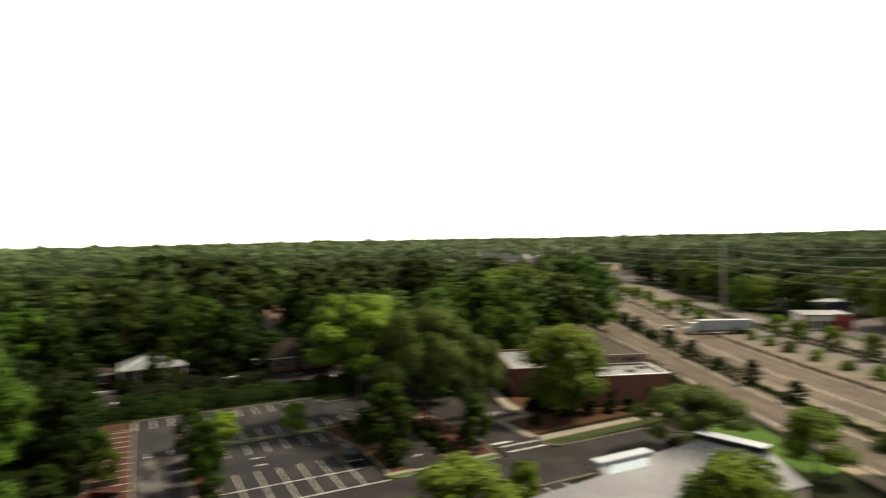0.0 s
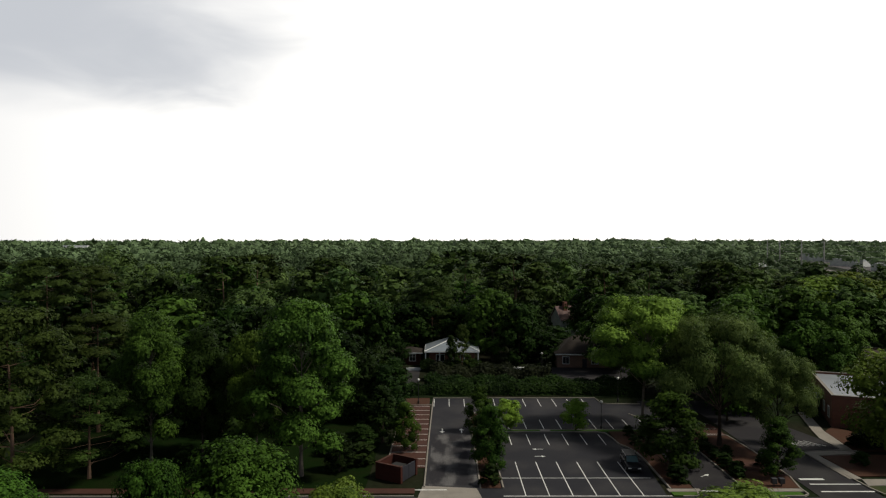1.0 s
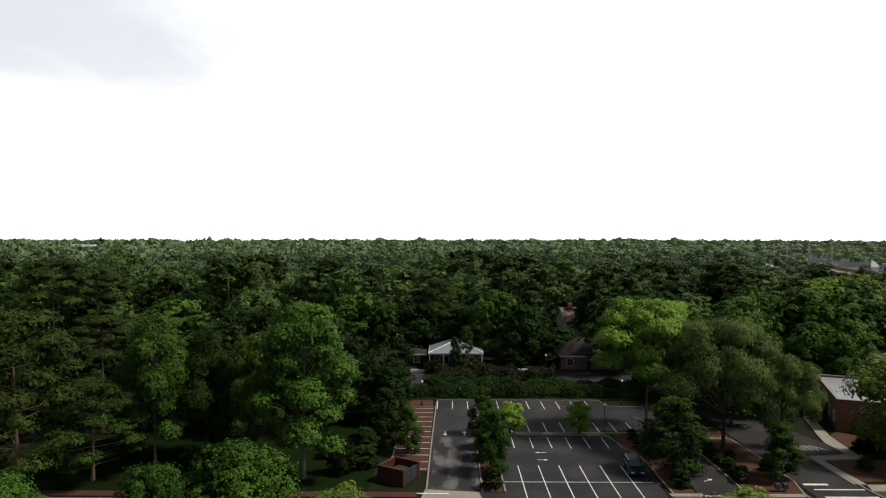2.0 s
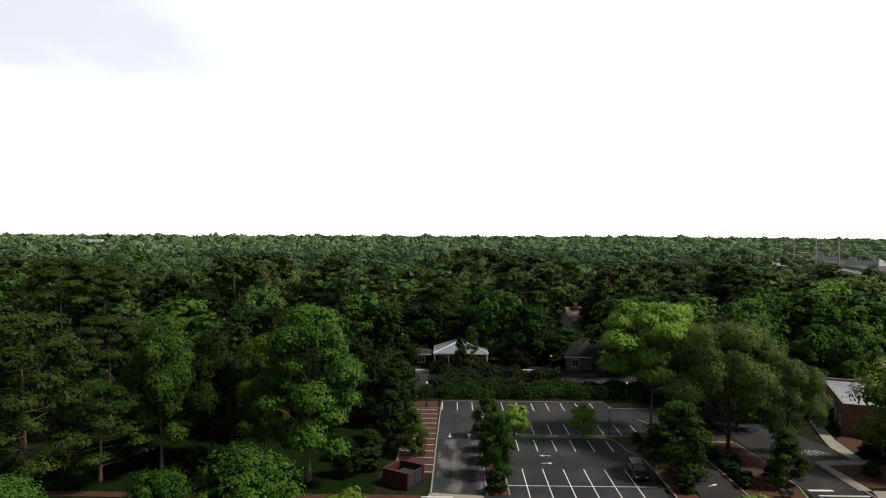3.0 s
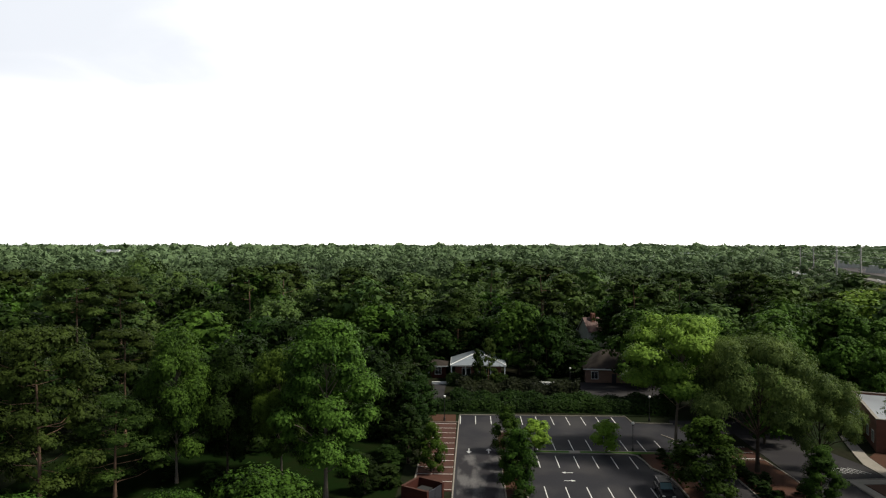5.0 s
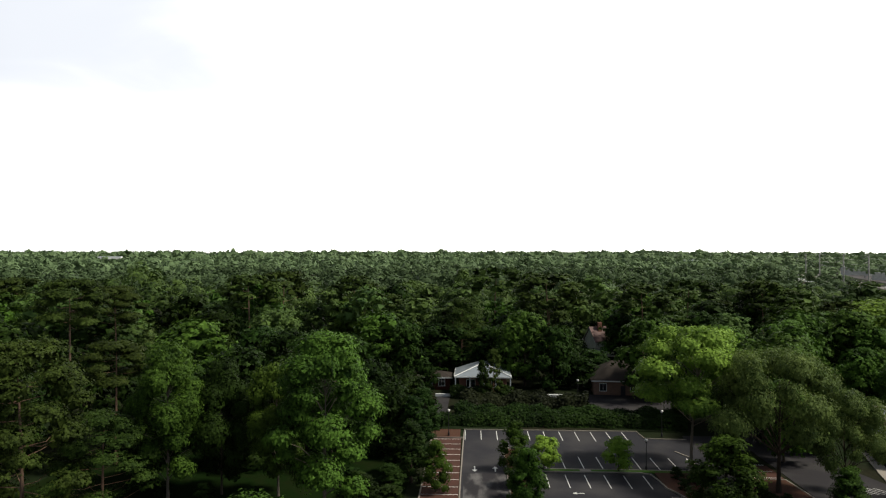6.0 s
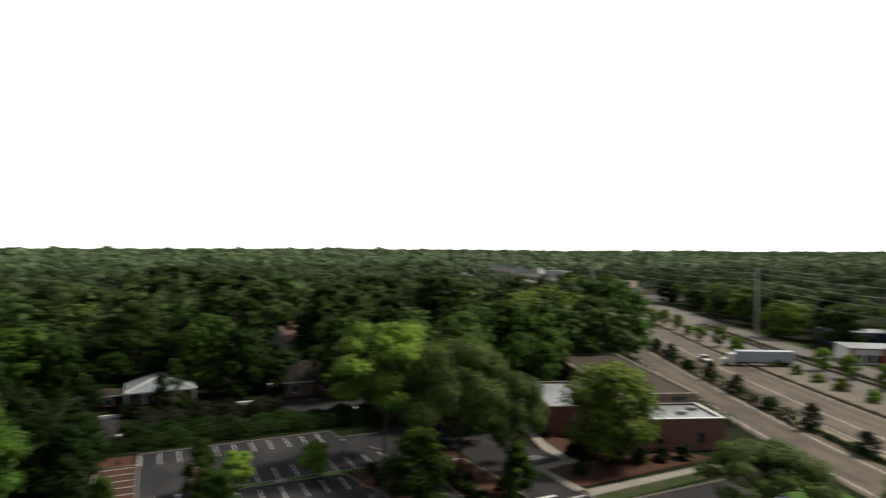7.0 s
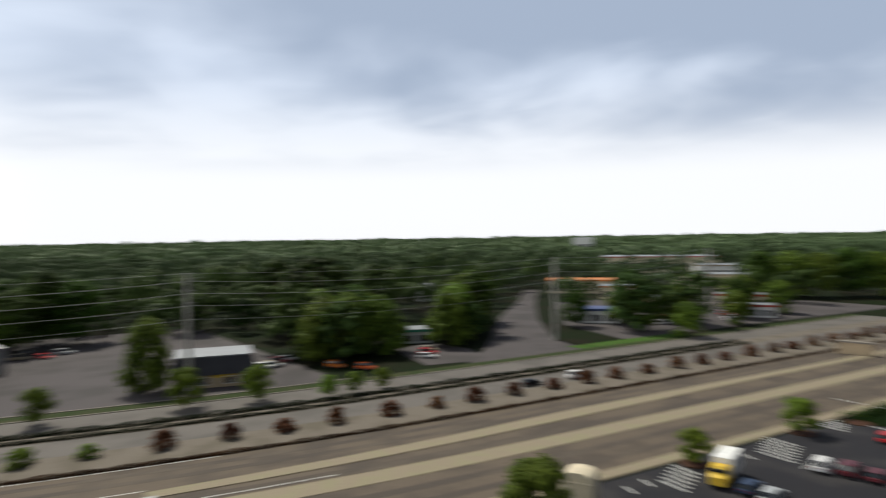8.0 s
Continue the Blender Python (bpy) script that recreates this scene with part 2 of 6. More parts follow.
BROWNBRICK = material("brown_brick", (0.24, 0.15, 0.11), 0.85, spots=(0.15, 0.1, 0.08), spot_scale=0.7, fine_scale=12, fine_amount=0.35, stretch=(1, 1, 3))
PALEROOF = material("pale_membrane", (0.24, 0.258, 0.285), 0.5, spots=(0.2, 0.21, 0.23), spot_scale=0.25, amount=0.7, fine_scale=3, fine_amount=0.1)
BROWNROOF = material("brown_gravel_roof", (0.055, 0.043, 0.034), 0.9, spots=(0.055, 0.046, 0.038), spot_scale=0.15, fine_scale=3, fine_amount=0.2, spec=0.15)
WETROOF = material("wet_membrane", (0.04, 0.047, 0.066), 0.24, spots=(0.082, 0.088, 0.104), spot_scale=0.22, amount=0.7, fine_scale=2, fine_amount=0.15)
BLUEPATCH = material("blue_membrane", (0.3, 0.42, 0.52), 0.35, fine_scale=3, fine_amount=0.1)
WHITEROOF = material("white_metal_roof", (0.43, 0.48, 0.57), 0.5, spots=(0.35, 0.39, 0.46), spot_scale=0.12, fine_scale=1.2, fine_amount=0.06)
SHINGLE = material("dark_shingles", (0.042, 0.035, 0.031), 0.95, spec=0.1, spots=(0.028, 0.024, 0.022), spot_scale=0.5, fine_scale=5, fine_amount=0.35)
REDSHINGLE = material("red_shingles", (0.16, 0.1, 0.095), 0.9, spots=(0.11, 0.075, 0.07), spot_scale=0.5, fine_scale=5, fine_amount=0.25)
WHITEWALL = material("white_siding", (0.82, 0.83, 0.82), 0.7, spots=(0.55, 0.56, 0.55), spot_scale=0.5, fine_scale=8, fine_amount=0.08)
PALEMETAL = material("pale_metal_roof", (0.2, 0.23, 0.262), 0.6, spots=(0.155, 0.18, 0.205), spot_scale=0.6, fine_scale=6, fine_amount=0.1, stretch=(0.3, 0.3, 4))
CREAM = material("cream_stucco", (0.68, 0.6, 0.44), 0.8, spots=(0.45, 0.38, 0.28), spot_scale=0.4, fine_scale=8, fine_amount=0.1)
TANWALL = material("tan_wall", (0.48, 0.38, 0.25), 0.85, spots=(0.25, 0.2, 0.15), spot_scale=0.4, fine_scale=6, fine_amount=0.15)
DARKTRIM = material("dark_trim", (0.03, 0.03, 0.038), 0.5, fine_scale=10, fine_amount=0.2)
BLUETRIM = material("blue_cladding", (0.04, 0.07, 0.2), 0.5, fine_scale=3, fine_amount=0.1)
REDTRIM = material("red_cladding", (0.5, 0.06, 0.04), 0.5, fine_scale=3, fine_amount=0.1)
GREENAWN = material("green_awning", (0.05, 0.3, 0.2), 0.6, fine_scale=3, fine_amount=0.1)
ORANGE = material("orange_paint", (0.6, 0.2, 0.04), 0.6, fine_scale=3, fine_amount=0.15)
YELLOW = material("yellow_panel", (0.75, 0.5, 0.04), 0.5, fine_scale=3, fine_amount=0.1)
METAL = material("galvanised_steel", (0.28, 0.285, 0.3), 0.55, metal=0.4, fine_scale=3, fine_amount=0.15)
POLE = material("weathered_pole", (0.42, 0.41, 0.38), 0.8, fine_scale=3, fine_amount=0.2)
WOODPOLE = material("wood_pole", (0.17, 0.13, 0.1), 0.9, fine_scale=6, fine_amount=0.3)
BLACKMETAL = material("black_metal", (0.02, 0.02, 0.022), 0.45, fine_scale=10, fine_amount=0.1)
CABLE = material("cable", (0.7, 0.7, 0.68), 0.4, metal=0.6, fine_scale=3, fine_amount=0.05)
GLOBE = material("lamp_globe", (0.85, 0.85, 0.82), 0.3, fine_scale=3, fine_amount=0.03)
GLASS = material("window_glass", (0.02, 0.025, 0.03), 0.08, spec=0.8, fine_scale=1, fine_amount=0.2)
TEALGLASS = material("windscreen_glass", (0.02, 0.065, 0.07), 0.12, spec=0.5, fine_scale=1, fine_amount=0.1)
TYRE = material("tyre_rubber", (0.018, 0.018, 0.018), 0.85, fine_scale=10, fine_amount=0.2)
LIGHTCOVER = material("lamp_lens", (0.75, 0.75, 0.72), 0.15, fine_scale=10, fine_amount=0.05)
REDLENS = material("red_lens", (0.35, 0.01, 0.01), 0.2, fine_scale=10, fine_amount=0.05)
PAINT = paint_material("car_paint")
BARK = material("bark", (0.06, 0.047, 0.036), 0.95, spec=0.1, spots=(0.04, 0.032, 0.026), spot_scale=1.5, fine_scale=9, fine_amount=0.4, stretch=(1, 1, 0.3))
PINEBARK = material("pine_bark", (0.2, 0.12, 0.08), 0.95, spots=(0.12, 0.08, 0.055), spot_scale=1.5, fine_scale=9, fine_amount=0.4, stretch=(1, 1, 0.3))
PALEBARK = material("pale_bark", (0.17, 0.145, 0.115), 0.95, spec=0.1, spots=(0.1, 0.085, 0.07), spot_scale=1.5, fine_scale=9, fine_amount=0.4, stretch=(1, 1, 0.3))
LEAF = leaf_material("broad_leaves", (0.0067, 0.0175, 0.0026), (0.0618, 0.1236, 0.0154), 0.09, sheen=0.05)
LIMELEAF = leaf_material("lime_leaves", (0.036, 0.074, 0.01), (0.2, 0.29, 0.04), 0.19)
OAKLEAF = leaf_material("oak_leaves", (0.029, 0.055, 0.013), (0.175, 0.24, 0.062), 0.22)
# darker copy of the broad leaves, with shade put into the colour
SHADELEAF = leaf_material("shade_toned_leaves", (0.0034, 0.0095, 0.0021), (0.0281, 0.0589, 0.0091), 0.07, sheen=0.05)
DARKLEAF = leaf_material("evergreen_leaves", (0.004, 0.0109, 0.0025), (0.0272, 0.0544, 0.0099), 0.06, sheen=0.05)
PINELEAF = leaf_material("pine_needles", (0.007, 0.0145, 0.003), (0.056, 0.09, 0.017), 0.05, sheen=0.05)
WOODLEAF = leaf_material("woodland_leaves", (0.0075, 0.0225, 0.0063), (0.115, 0.1875, 0.045), 0.13, patch=0.08, spread=0.12, clump_scale=0.45, sheen=0.08)
YOUNGLEAF = leaf_material("young_leaves", (0.0759, 0.1442, 0.0143), (0.2277, 0.334, 0.0427), 0.21)
# paler, bluer leaf colours for the farther woods: haze put into the colour
FARLEAF = leaf_material("hazed_leaves", (0.068, 0.11, 0.05), (0.145, 0.21, 0.093), 0.15, patch=0.07, spread=0.08, clump_scale=0.2, sheen=0.12)
MIDLEAF = leaf_material("part_hazed_leaves", (0.034, 0.06, 0.027), (0.108, 0.165, 0.072), 0.13, patch=0.07, spread=0.06, clump_scale=0.22, sheen=0.05)
# brighter copy of the broad leaves, with sunlight put into the colour
SUNLEAF = leaf_material("sun_toned_leaves", (0.0085, 0.0225, 0.0036), (0.092, 0.175, 0.025), 0.1, sheen=0.05)
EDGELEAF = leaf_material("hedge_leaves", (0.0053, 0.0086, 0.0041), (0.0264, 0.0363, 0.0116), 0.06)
RUSTLEAF = leaf_material("rusty_leaves", (0.02, 0.011, 0.005), (0.11, 0.058, 0.022), 0.08)
REDLEAF = leaf_material("red_leaves", (0.07, 0.032, 0.018), (0.21, 0.095, 0.045), 0.18)


# ---- helpers ----
def part(name, bm, mat, parent=None, label=""):
    """Links a bmesh as one mesh object, under a thing or a part where one is given."""
    me = bpy.data.meshes.new(name)
    bm.to_mesh(me)
    bm.free()
    me.materials.append(mat)
    ob = new(name, me)
    if parent is not None:
        ob.parent = parent
    return tagged(ob, label)


def share(name, me, parent, m):
    ob = new(name, me)
    ob.parent = parent
    ob.matrix_basis = m
    return ob


def thing(name, m, label, category, group="", kind=""):
    ob = new(name)
    ob.matrix_basis = m
    return tagged(ob, label, category, group, kind)


def add_box(bm, x0, x1, y0, y1, z0, z1, bevel=0.0):
    vs = [bm.verts.new((x, y, z)) for z in (z0, z1) for y in (y0, y1) for x in (x0, x1)]
    fs = [bm.faces.new([vs[i] for i in q]) for q in ((0, 2, 3, 1), (4, 5, 7, 6), (0, 1, 5, 4), (1, 3, 7, 5), (3, 2, 6, 7), (2, 0, 4, 6))]
    if bevel:
        bmesh.ops.bevel(bm, geom=list({e for f in fs for e in f.edges}), offset=bevel, segments=1, affect="EDGES")
    return bm


def box(x0, x1, y0, y1, z0, z1, bevel=0.0):
    return add_box(bmesh.new(), x0, x1, y0, y1, z0, z1, bevel)


def add_prism(bm, outline, z0, z1):
    lo = [bm.verts.new((x, y, z0)) for x, y in outline]
    hi = [bm.verts.new((x, y, z1)) for x, y in outline]
    n = len(outline)
    for i in range(n):
        bm.faces.new((lo[i], lo[(i + 1) % n], hi[(i + 1) % n], hi[i]))
    bm.faces.new(hi)
    bm.faces.new(lo[::-1])
    bmesh.ops.recalc_face_normals(bm, faces=bm.faces[:])
    return bm


def prism(outline, z0, z1):
    return add_prism(bmesh.new(), outline, z0, z1)


def add_tube(bm, path, radii, sides=7):
    """A tapered tube along a path of points."""
    rings = []
    for i, p in enumerate(path):
        p = Vector(p)
        d = (Vector(path[min(i + 1, len(path) - 1)]) - Vector(path[max(i - 1, 0)])).normalized()
        a = d.cross(Vector((0, 0, 1)) if abs(d.z) < 0.9 else Vector((1, 0, 0))).normalized()
        b = d.cross(a)
        rings.append([bm.verts.new(p + (a * math.cos(k * math.tau / sides) + b * math.sin(k * math.tau / sides)) * radii[i]) for k in range(sides)])
    for r, s in zip(rings, rings[1:]):
        for k in range(sides):
            bm.faces.new((r[k], r[(k + 1) % sides], s[(k + 1) % sides], s[k]))
    bm.faces.new(rings[0][::-1])
    bm.faces.new(rings[-1])
    return bm


def tube(path, radii, sides=7):
    return add_tube(bmesh.new(), path, radii, sides)


def ribbon(rows, z0, z1):
    """A slab that follows a list of (left, right) pairs of plan points."""
    bm = bmesh.new()
    made = [[bm.verts.new((*p, z)) for p in pair for z in (z0, z1)] for pair in rows]
    for a, b in zip(made, made[1:]):
        for i, j in ((1, 3), (3, 2), (2, 0), (0, 1)):
            bm.faces.new((a[i], a[j], b[j], b[i]))
    bm.faces.new(made[0])
    bm.faces.new(made[-1][::-1])
    bmesh.ops.recalc_face_normals(bm, faces=bm.faces[:])
    return bm


def soup(name, tri, mat):
    """One mesh of loose triangles: tri is an array (n, 3, 3)."""
    n = len(tri)
    me = bpy.data.meshes.new(name)
    me.vertices.add(n * 3)
    me.vertices.foreach_set("co", tri.astype(np.float32).ravel())
    me.loops.add(n * 3)
    me.loops.foreach_set("vertex_index", np.arange(n * 3, dtype=np.int32))
    me.polygons.add(n)
    me.polygons.foreach_set("loop_start", np.arange(0, n * 3, 3, dtype=np.int32))
    me.polygons.foreach_set("loop_total", np.full(n, 3, dtype=np.int32))
    me.update(calc_edges=True)
    me.materials.append(mat)
    return me


def leaves(rng, centres, outward, size, loose=0.28):
    """Leaf sprays: pointed triangles at the centres, faced outward more or less."""
    n = len(centres)
    nor = outward / (np.linalg.norm(outward, axis=1, keepdims=True) + 1e-9) + rng.normal(0, loose, (n, 3))
    nor /= np.linalg.norm(nor, axis=1, keepdims=True) + 1e-9
    a = np.cross(nor, rng.normal(0, 1, (n, 3)))
    a /= np.linalg.norm(a, axis=1, keepdims=True) + 1e-9
    b = np.cross(nor, a)
    s = (np.asarray(size) * rng.uniform(0.6, 1.45, n))[:, None]
    return np.stack([centres + a * s * 1.1, centres - a * s * 0.55 + b * s * 0.75, centres - a * s * 0.55 - b * s * 0.75], axis=1)


def sphere_points(rng, n):
    v = rng.normal(0, 1, (n, 3))
    return v / np.linalg.norm(v, axis=1, keepdims=True)


# crown of each kind: where it begins, its widest level, number of limbs, limb's mass, squash of the masses, droop of its underside
CROWNS = {"maple": (0.19, 0.36, 30, 0.165, 0.85, 0.5), "broad": (0.12, 0.42, 20, 0.2, 0.9, 0.6), "oak": (0.38, 0.36, 30, 0.13, 0.6, 0.9),
          "lime": (0.42, 0.46, 26, 0.14, 0.65, 0.75), "round": (0.22, 0.42, 14, 0.22, 0.85, 0.6), "cone": (0.03, 0.25, 22, 0.2, 0.9, 0.9),
          "wood": (0.1, 0.5, 17, 0.235, 0.85, 0.75), "dome": (0.22, 0.42, 20, 0.2, 0.75, 0.85), "pine": (0.15, 0.46, 34, 0.145, 0.55, 0.65), "umbrella": (0.66, 0.55, 16, 0.17, 0.4, 0.85)}


def tree_meshes(kind, seed, h, w, count, size, mat, bark):
    """Trunk and crown meshes of one tree at the origin: limbs carry leafy masses, the masses carry tufts, the tufts leaves."""
    rng = np.random.default_rng(seed)
    bare, widest, limbs, mass, squash, skirt = CROWNS[kind]
    pine = kind in ("pine", "umbrella")
    lo = bare * h
    lean = rng.normal(0, 0.018 * h, 2)
    r0 = {"oak": 0.024, "cone": 0.018}.get(kind, 0.0115) * h + 0.03
    top = h * (0.93 if pine else 0.7)
    bm = bmesh.new()
    steps = 7
    path = [(lean[0] * (i / steps) ** 2, lean[1] * (i / steps) ** 2, top * i / steps) for i in range(steps + 1)]
    add_tube(bm, path, [r0 * (1.35 if i == 0 else 1) * (1 - 0.78 * i / steps) for i in range(steps + 1)], 8)
    centres, radii = [], []
    far = count < 6000
    for i in range(limbs):
        u = ((i + rng.uniform(0.1, 0.9)) / limbs) ** 0.8
        if u < widest:
            reach = skirt + (1 - skirt) * math.sqrt(max(0.0, 1 - ((widest - u) / widest) ** 2))
        else:
            reach = math.sqrt(max(0.0, 1 - ((u - widest) / (1 - widest)) ** (2.0 if kind != "cone" else 1.4)))
        ang = i * 2.39996 + rng.uniform(-0.4, 0.4)
        reach *= 1 + 0.09 * math.sin(2 * ang + seed) + 0.06 * math.sin(3 * ang + 2 * seed)
        u = min(1.0, u + 0.03 * math.sin(2 * ang + 1.7 * seed))
        r = w * mass * rng.uniform(0.72, 1.2) * (0.8 + 0.3 * reach)
        out = max(0.0, w / 2 * reach * rng.uniform(0.7, 1.12) - r * 0.55)
        z = min(lo + (h - lo) * u, h - r * squash * 0.9)
        c = Vector((math.cos(ang) * out + lean[0] * u, math.sin(ang) * out + lean[1] * u, max(z, r * squash * 0.6)))
        centres.append(c)
        radii.append(r)
        z0 = max(lo * 0.75, min(top * 0.96, c.z - out * (0.25 if pine else 0.75)))
        f = z0 / top
        start = Vector((lean[0] * f * f, lean[1] * f * f, z0))
        sag = Vector((0, 0, -0.02 * h if pine else 0.03 * h))
        thick = r0 * (0.26 if pine else 0.36) * (1 - 0.5 * f)
        bend = start.lerp(c, 0.5) + sag + Vector(rng.normal(0, 0.012 * h, 3))
        if not far or i % 4 == 0:
            add_tube(bm, [start, bend, c], [thick, thick * 0.7, thick * 0.25], 4 if far else 5)
    me_t = bpy.data.meshes.new("trunk")
    bm.to_mesh(me_t)
    bm.free()
    me_t.materials.append(bark)
    cen, rad = np.array([tuple(c) for c in centres]), np.array(radii)
    core = count // 6
    per = 10
    tufts = max(60, (count - core) // per)
    pick = rng.choice(limbs, tufts, p=rad ** 2 / (rad ** 2).sum())
    d = sphere_points(rng, tufts)
    side = cen[pick] - np.array((0, 0, lo + (h - lo) * 0.35))
    side /= np.linalg.norm(side, axis=1, keepdims=True) + 1e-6
    d = d + side * 0.55 + np.array((0, 0, 0.35))
    d /= np.linalg.norm(d, axis=1, keepdims=True)
    under = {"oak": -0.12, "lime": -0.12, "pine": -0.1, "umbrella": -0.1, "maple": -0.35}.get(kind, -0.6)
    d[:, 2] = np.where(d[:, 2] < under, np.abs(d[:, 2]) * 0.7, d[:, 2])
    tc = cen[pick] + d * rad[pick, None] * rng.uniform(0.72, 1.08, (tufts, 1)) * np.array((1, 1, squash))
    tr = (0.24 + 0.17 * rad[pick, None]) * rng.uniform(0.5, 1.5, (tufts, 1)) * min(1.0, 0.35 + w / 14)
    e = sphere_points(rng, tufts * per).reshape(tufts, per, 3) + (d * 0.7 + np.array((0, 0, 0.45)))[:, None]
    e /= np.linalg.norm(e, axis=2, keepdims=True)
    pos = (tc[:, None] + e * tr[:, None] * rng.uniform(0.6, 1.15, (tufts, per, 1)) * np.array((1.15, 1.15, 0.55 if pine else 0.8))).reshape(-1, 3)
    out = (e * 0.45 + d[:, None] * 0.8 + np.array((0, 0, 0.45 if pine else 0.2))).reshape(-1, 3)
    ci = rng.choice(limbs, core, p=rad ** 2 / (rad ** 2).sum())
    cd = sphere_points(rng, core)
    pos = np.concatenate([pos, cen[ci] + cd * rad[ci, None] * rng.uniform(0.25, 0.72, (core, 1)) * np.array((1, 1, squash))])
    out = np.concatenate([out, cd + np.array((0, 0, 0.3))])
    sizes = np.concatenate([np.full(tufts * per, size), np.full(core, size * 2.5)])
    keep = pos[:, 2] > 0.05
    return me_t, soup("crown", leaves(rng, pos[keep], out[keep], sizes[keep], 0.22), mat)


def make_tree(name, meshes, m, scale, label, category="tree", group=""):
    ob = thing(name, m, label, category, group)
    ob.scale = scale
    for nm, me in zip(("trunk", "crown"), meshes):
        share(nm, me, ob, Matrix.Identity(4))
    return ob


# ---- the road's plan ----
def road_x(y):
    """East-west place of the row of shrubs along the highway."""
    if y < -55:
        return 94.2 + 0.145 * (y + 55)
    if y > 250:
        return 228.14 + 0.41 * (y - 250) - 0.00005 * (y - 250) ** 2
    return 106 + 0.275 * y + 0.0011 * y * y if y < 90 else 139.66 + 0.473 * (y - 90) + 0.0005 * (y - 90) ** 2


def band(w0, w1, y0, y1, step=12.0):
    n = max(1, int(math.ceil((y1 - y0) / step)))
    ys = [y0 + (y1 - y0) * i / n for i in range(n + 1)]
    f0, f1 = (w if callable(w) else (lambda y, w=w: w) for w in (w0, w1))
    return [((road_x(y) + f0(y), y), (road_x(y) + f1(y), y)) for y in ys]


def setting(name, bm, mat, label, category):
    return tagged(part(name, bm, mat), label, category, kind="structure")


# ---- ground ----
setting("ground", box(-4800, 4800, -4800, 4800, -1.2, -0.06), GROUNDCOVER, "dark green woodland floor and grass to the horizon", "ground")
setting("lawn", prism([(-60, 70.6), (-9, 70.6), (-9, 114), (-60, 120)], -0.06, -0.02), SHADEGRASS, "lawn under tall trees beside the lot, tree shade in its colour", "lawn")
setting("road", box(-140, 72, 57.5, 68, -0.3, 0.0), STREET, "dark asphalt side street", "road")
setting("road_frontage", ribbon(band(-41, -29.5, -260, 330), -0.3, 0.004), HIGHWAY, "worn grey frontage road along the highway", "road")
setting("road_highway", ribbon(band(-25.2, -7.6, -420, 1250), -0.3, 0.0), HIGHWAY, "worn brown-grey asphalt highway lanes", "road")
setting("road_highway_far", ribbon(band(2.2, 11.2, -420, 1250), -0.3, 0.0), FARLANES, "worn asphalt highway lanes on the far side", "road")
setting("road_service", ribbon(band(17, 27, -260, 420), -0.3, 0.0), FARLANES, "grey asphalt service road", "road")
setting("verge_tan", ribbon(band(-29.5, -25.2, -420, 420), -0.3, 0.06), TAN, "dry tan gravel median strip", "verge")
setting("verge_shrubs", ribbon(band(-7.6, 2.2, -420, 420), -0.3, 0.07), VERGE, "grey gravel verge with a row of shrubs", "verge")
setting("verge_drain", ribbon(band(11.2, 17, -260, 420), -0.3, 0.03), VERGE, "gravel strip between low hedges", "verge")
setting("verge_green", ribbon(band(27.4, 31.5, -260, 200), -0.3, 0.08), VERGEGRASS, "narrow grass verge with young trees", "verge")
setting("kerb_service", ribbon(band(27, 27.4, -260, 200), -0.3, 0.15), CONCRETE, "pale concrete kerb", "kerb")
setting("pavement_frontage", ribbon(band(-43.4, -41, -260, 46), -0.3, 0.12), TAN, "tan gravel pavement along the frontage road", "pavement")
setting("median_nose", ribbon(band(lambda y: -21.3 + 0.03 * max(0, -y - 8) if y > -120 else -17.9, lambda y: -19.0 + 0.055 * max(0, -y - 8) if y > -80 else -15.0, -300, -8), -0.2, 0.1), TAN, "raised tan median with kerb", "verge")
setting("lot_commercial", prism([(road_x(-58) + 31.5, -58), (238, -58), (262, 120), (road_x(120) + 31.5, 120), (road_x(60) + 31.5, 60), (road_x(0) + 31.5, 0)], -0.3, 0.02), OLDLOT, "worn grey asphalt shop forecourts", "parking lot")
setting("yard_dark", prism([(172, 79), (183, 60.5), (228, 76), (206, 91)], -0.2, 0.03), STREET, "dark gravelled yard between forecourts", "parking lot")
setting("lot_far", prism([(road_x(-150) + 37, -150), (road_x(-300) + 34, -300), (180, -300), (205, -215), (150, -160)], -0.3, 0.012), OLDLOT, "grey asphalt lots between far shops", "parking lot")
setting("lot_side", prism([(126, -82), (150, -88), (153, -103), (137, -105), (121, -99)], -0.3, 0.018), OLDLOT, "small grey forecourt under trees", "parking lot")
setting("lot_town_west", ribbon(band(-74, -43.5, 330, 1150, 40), -0.3, 0.014), OLDLOT, "grey asphalt lots in the distant town", "parking lot")
setting("lot_town_east", ribbon(band(31.6, 86, 300, 1150, 40), -0.3, 0.014), OLDLOT, "grey asphalt lots in the distant town", "parking lot")
setting("kerb_front", ribbon(band(31.5, 31.9, -60, 120), -0.3, 0.2), CONCRETE, "pale kerb along the shop forecourts", "kerb")
setting("road_cross", prism([(road_x(-86) + 27, -86), (road_x(-128) + 27, -128), (131, -134), (166, -163), (208, -204), (262, -262), (268, -256), (224, -209), (184, -160), (150, -125), (134, -108)], -0.3, 0.016), OLDLOT, "grey asphalt side road leading away", "road")
setting("lot_south", prism([(-10, -180), (road_x(-180) - 44, -180), (road_x(-120) - 44, -120), (road_x(-80) - 44, -80), (road_x(-44) - 44, -44), (-10, -36)], -0.3, 0.01), ASPHALT, "dark asphalt shop car park", "parking lot")

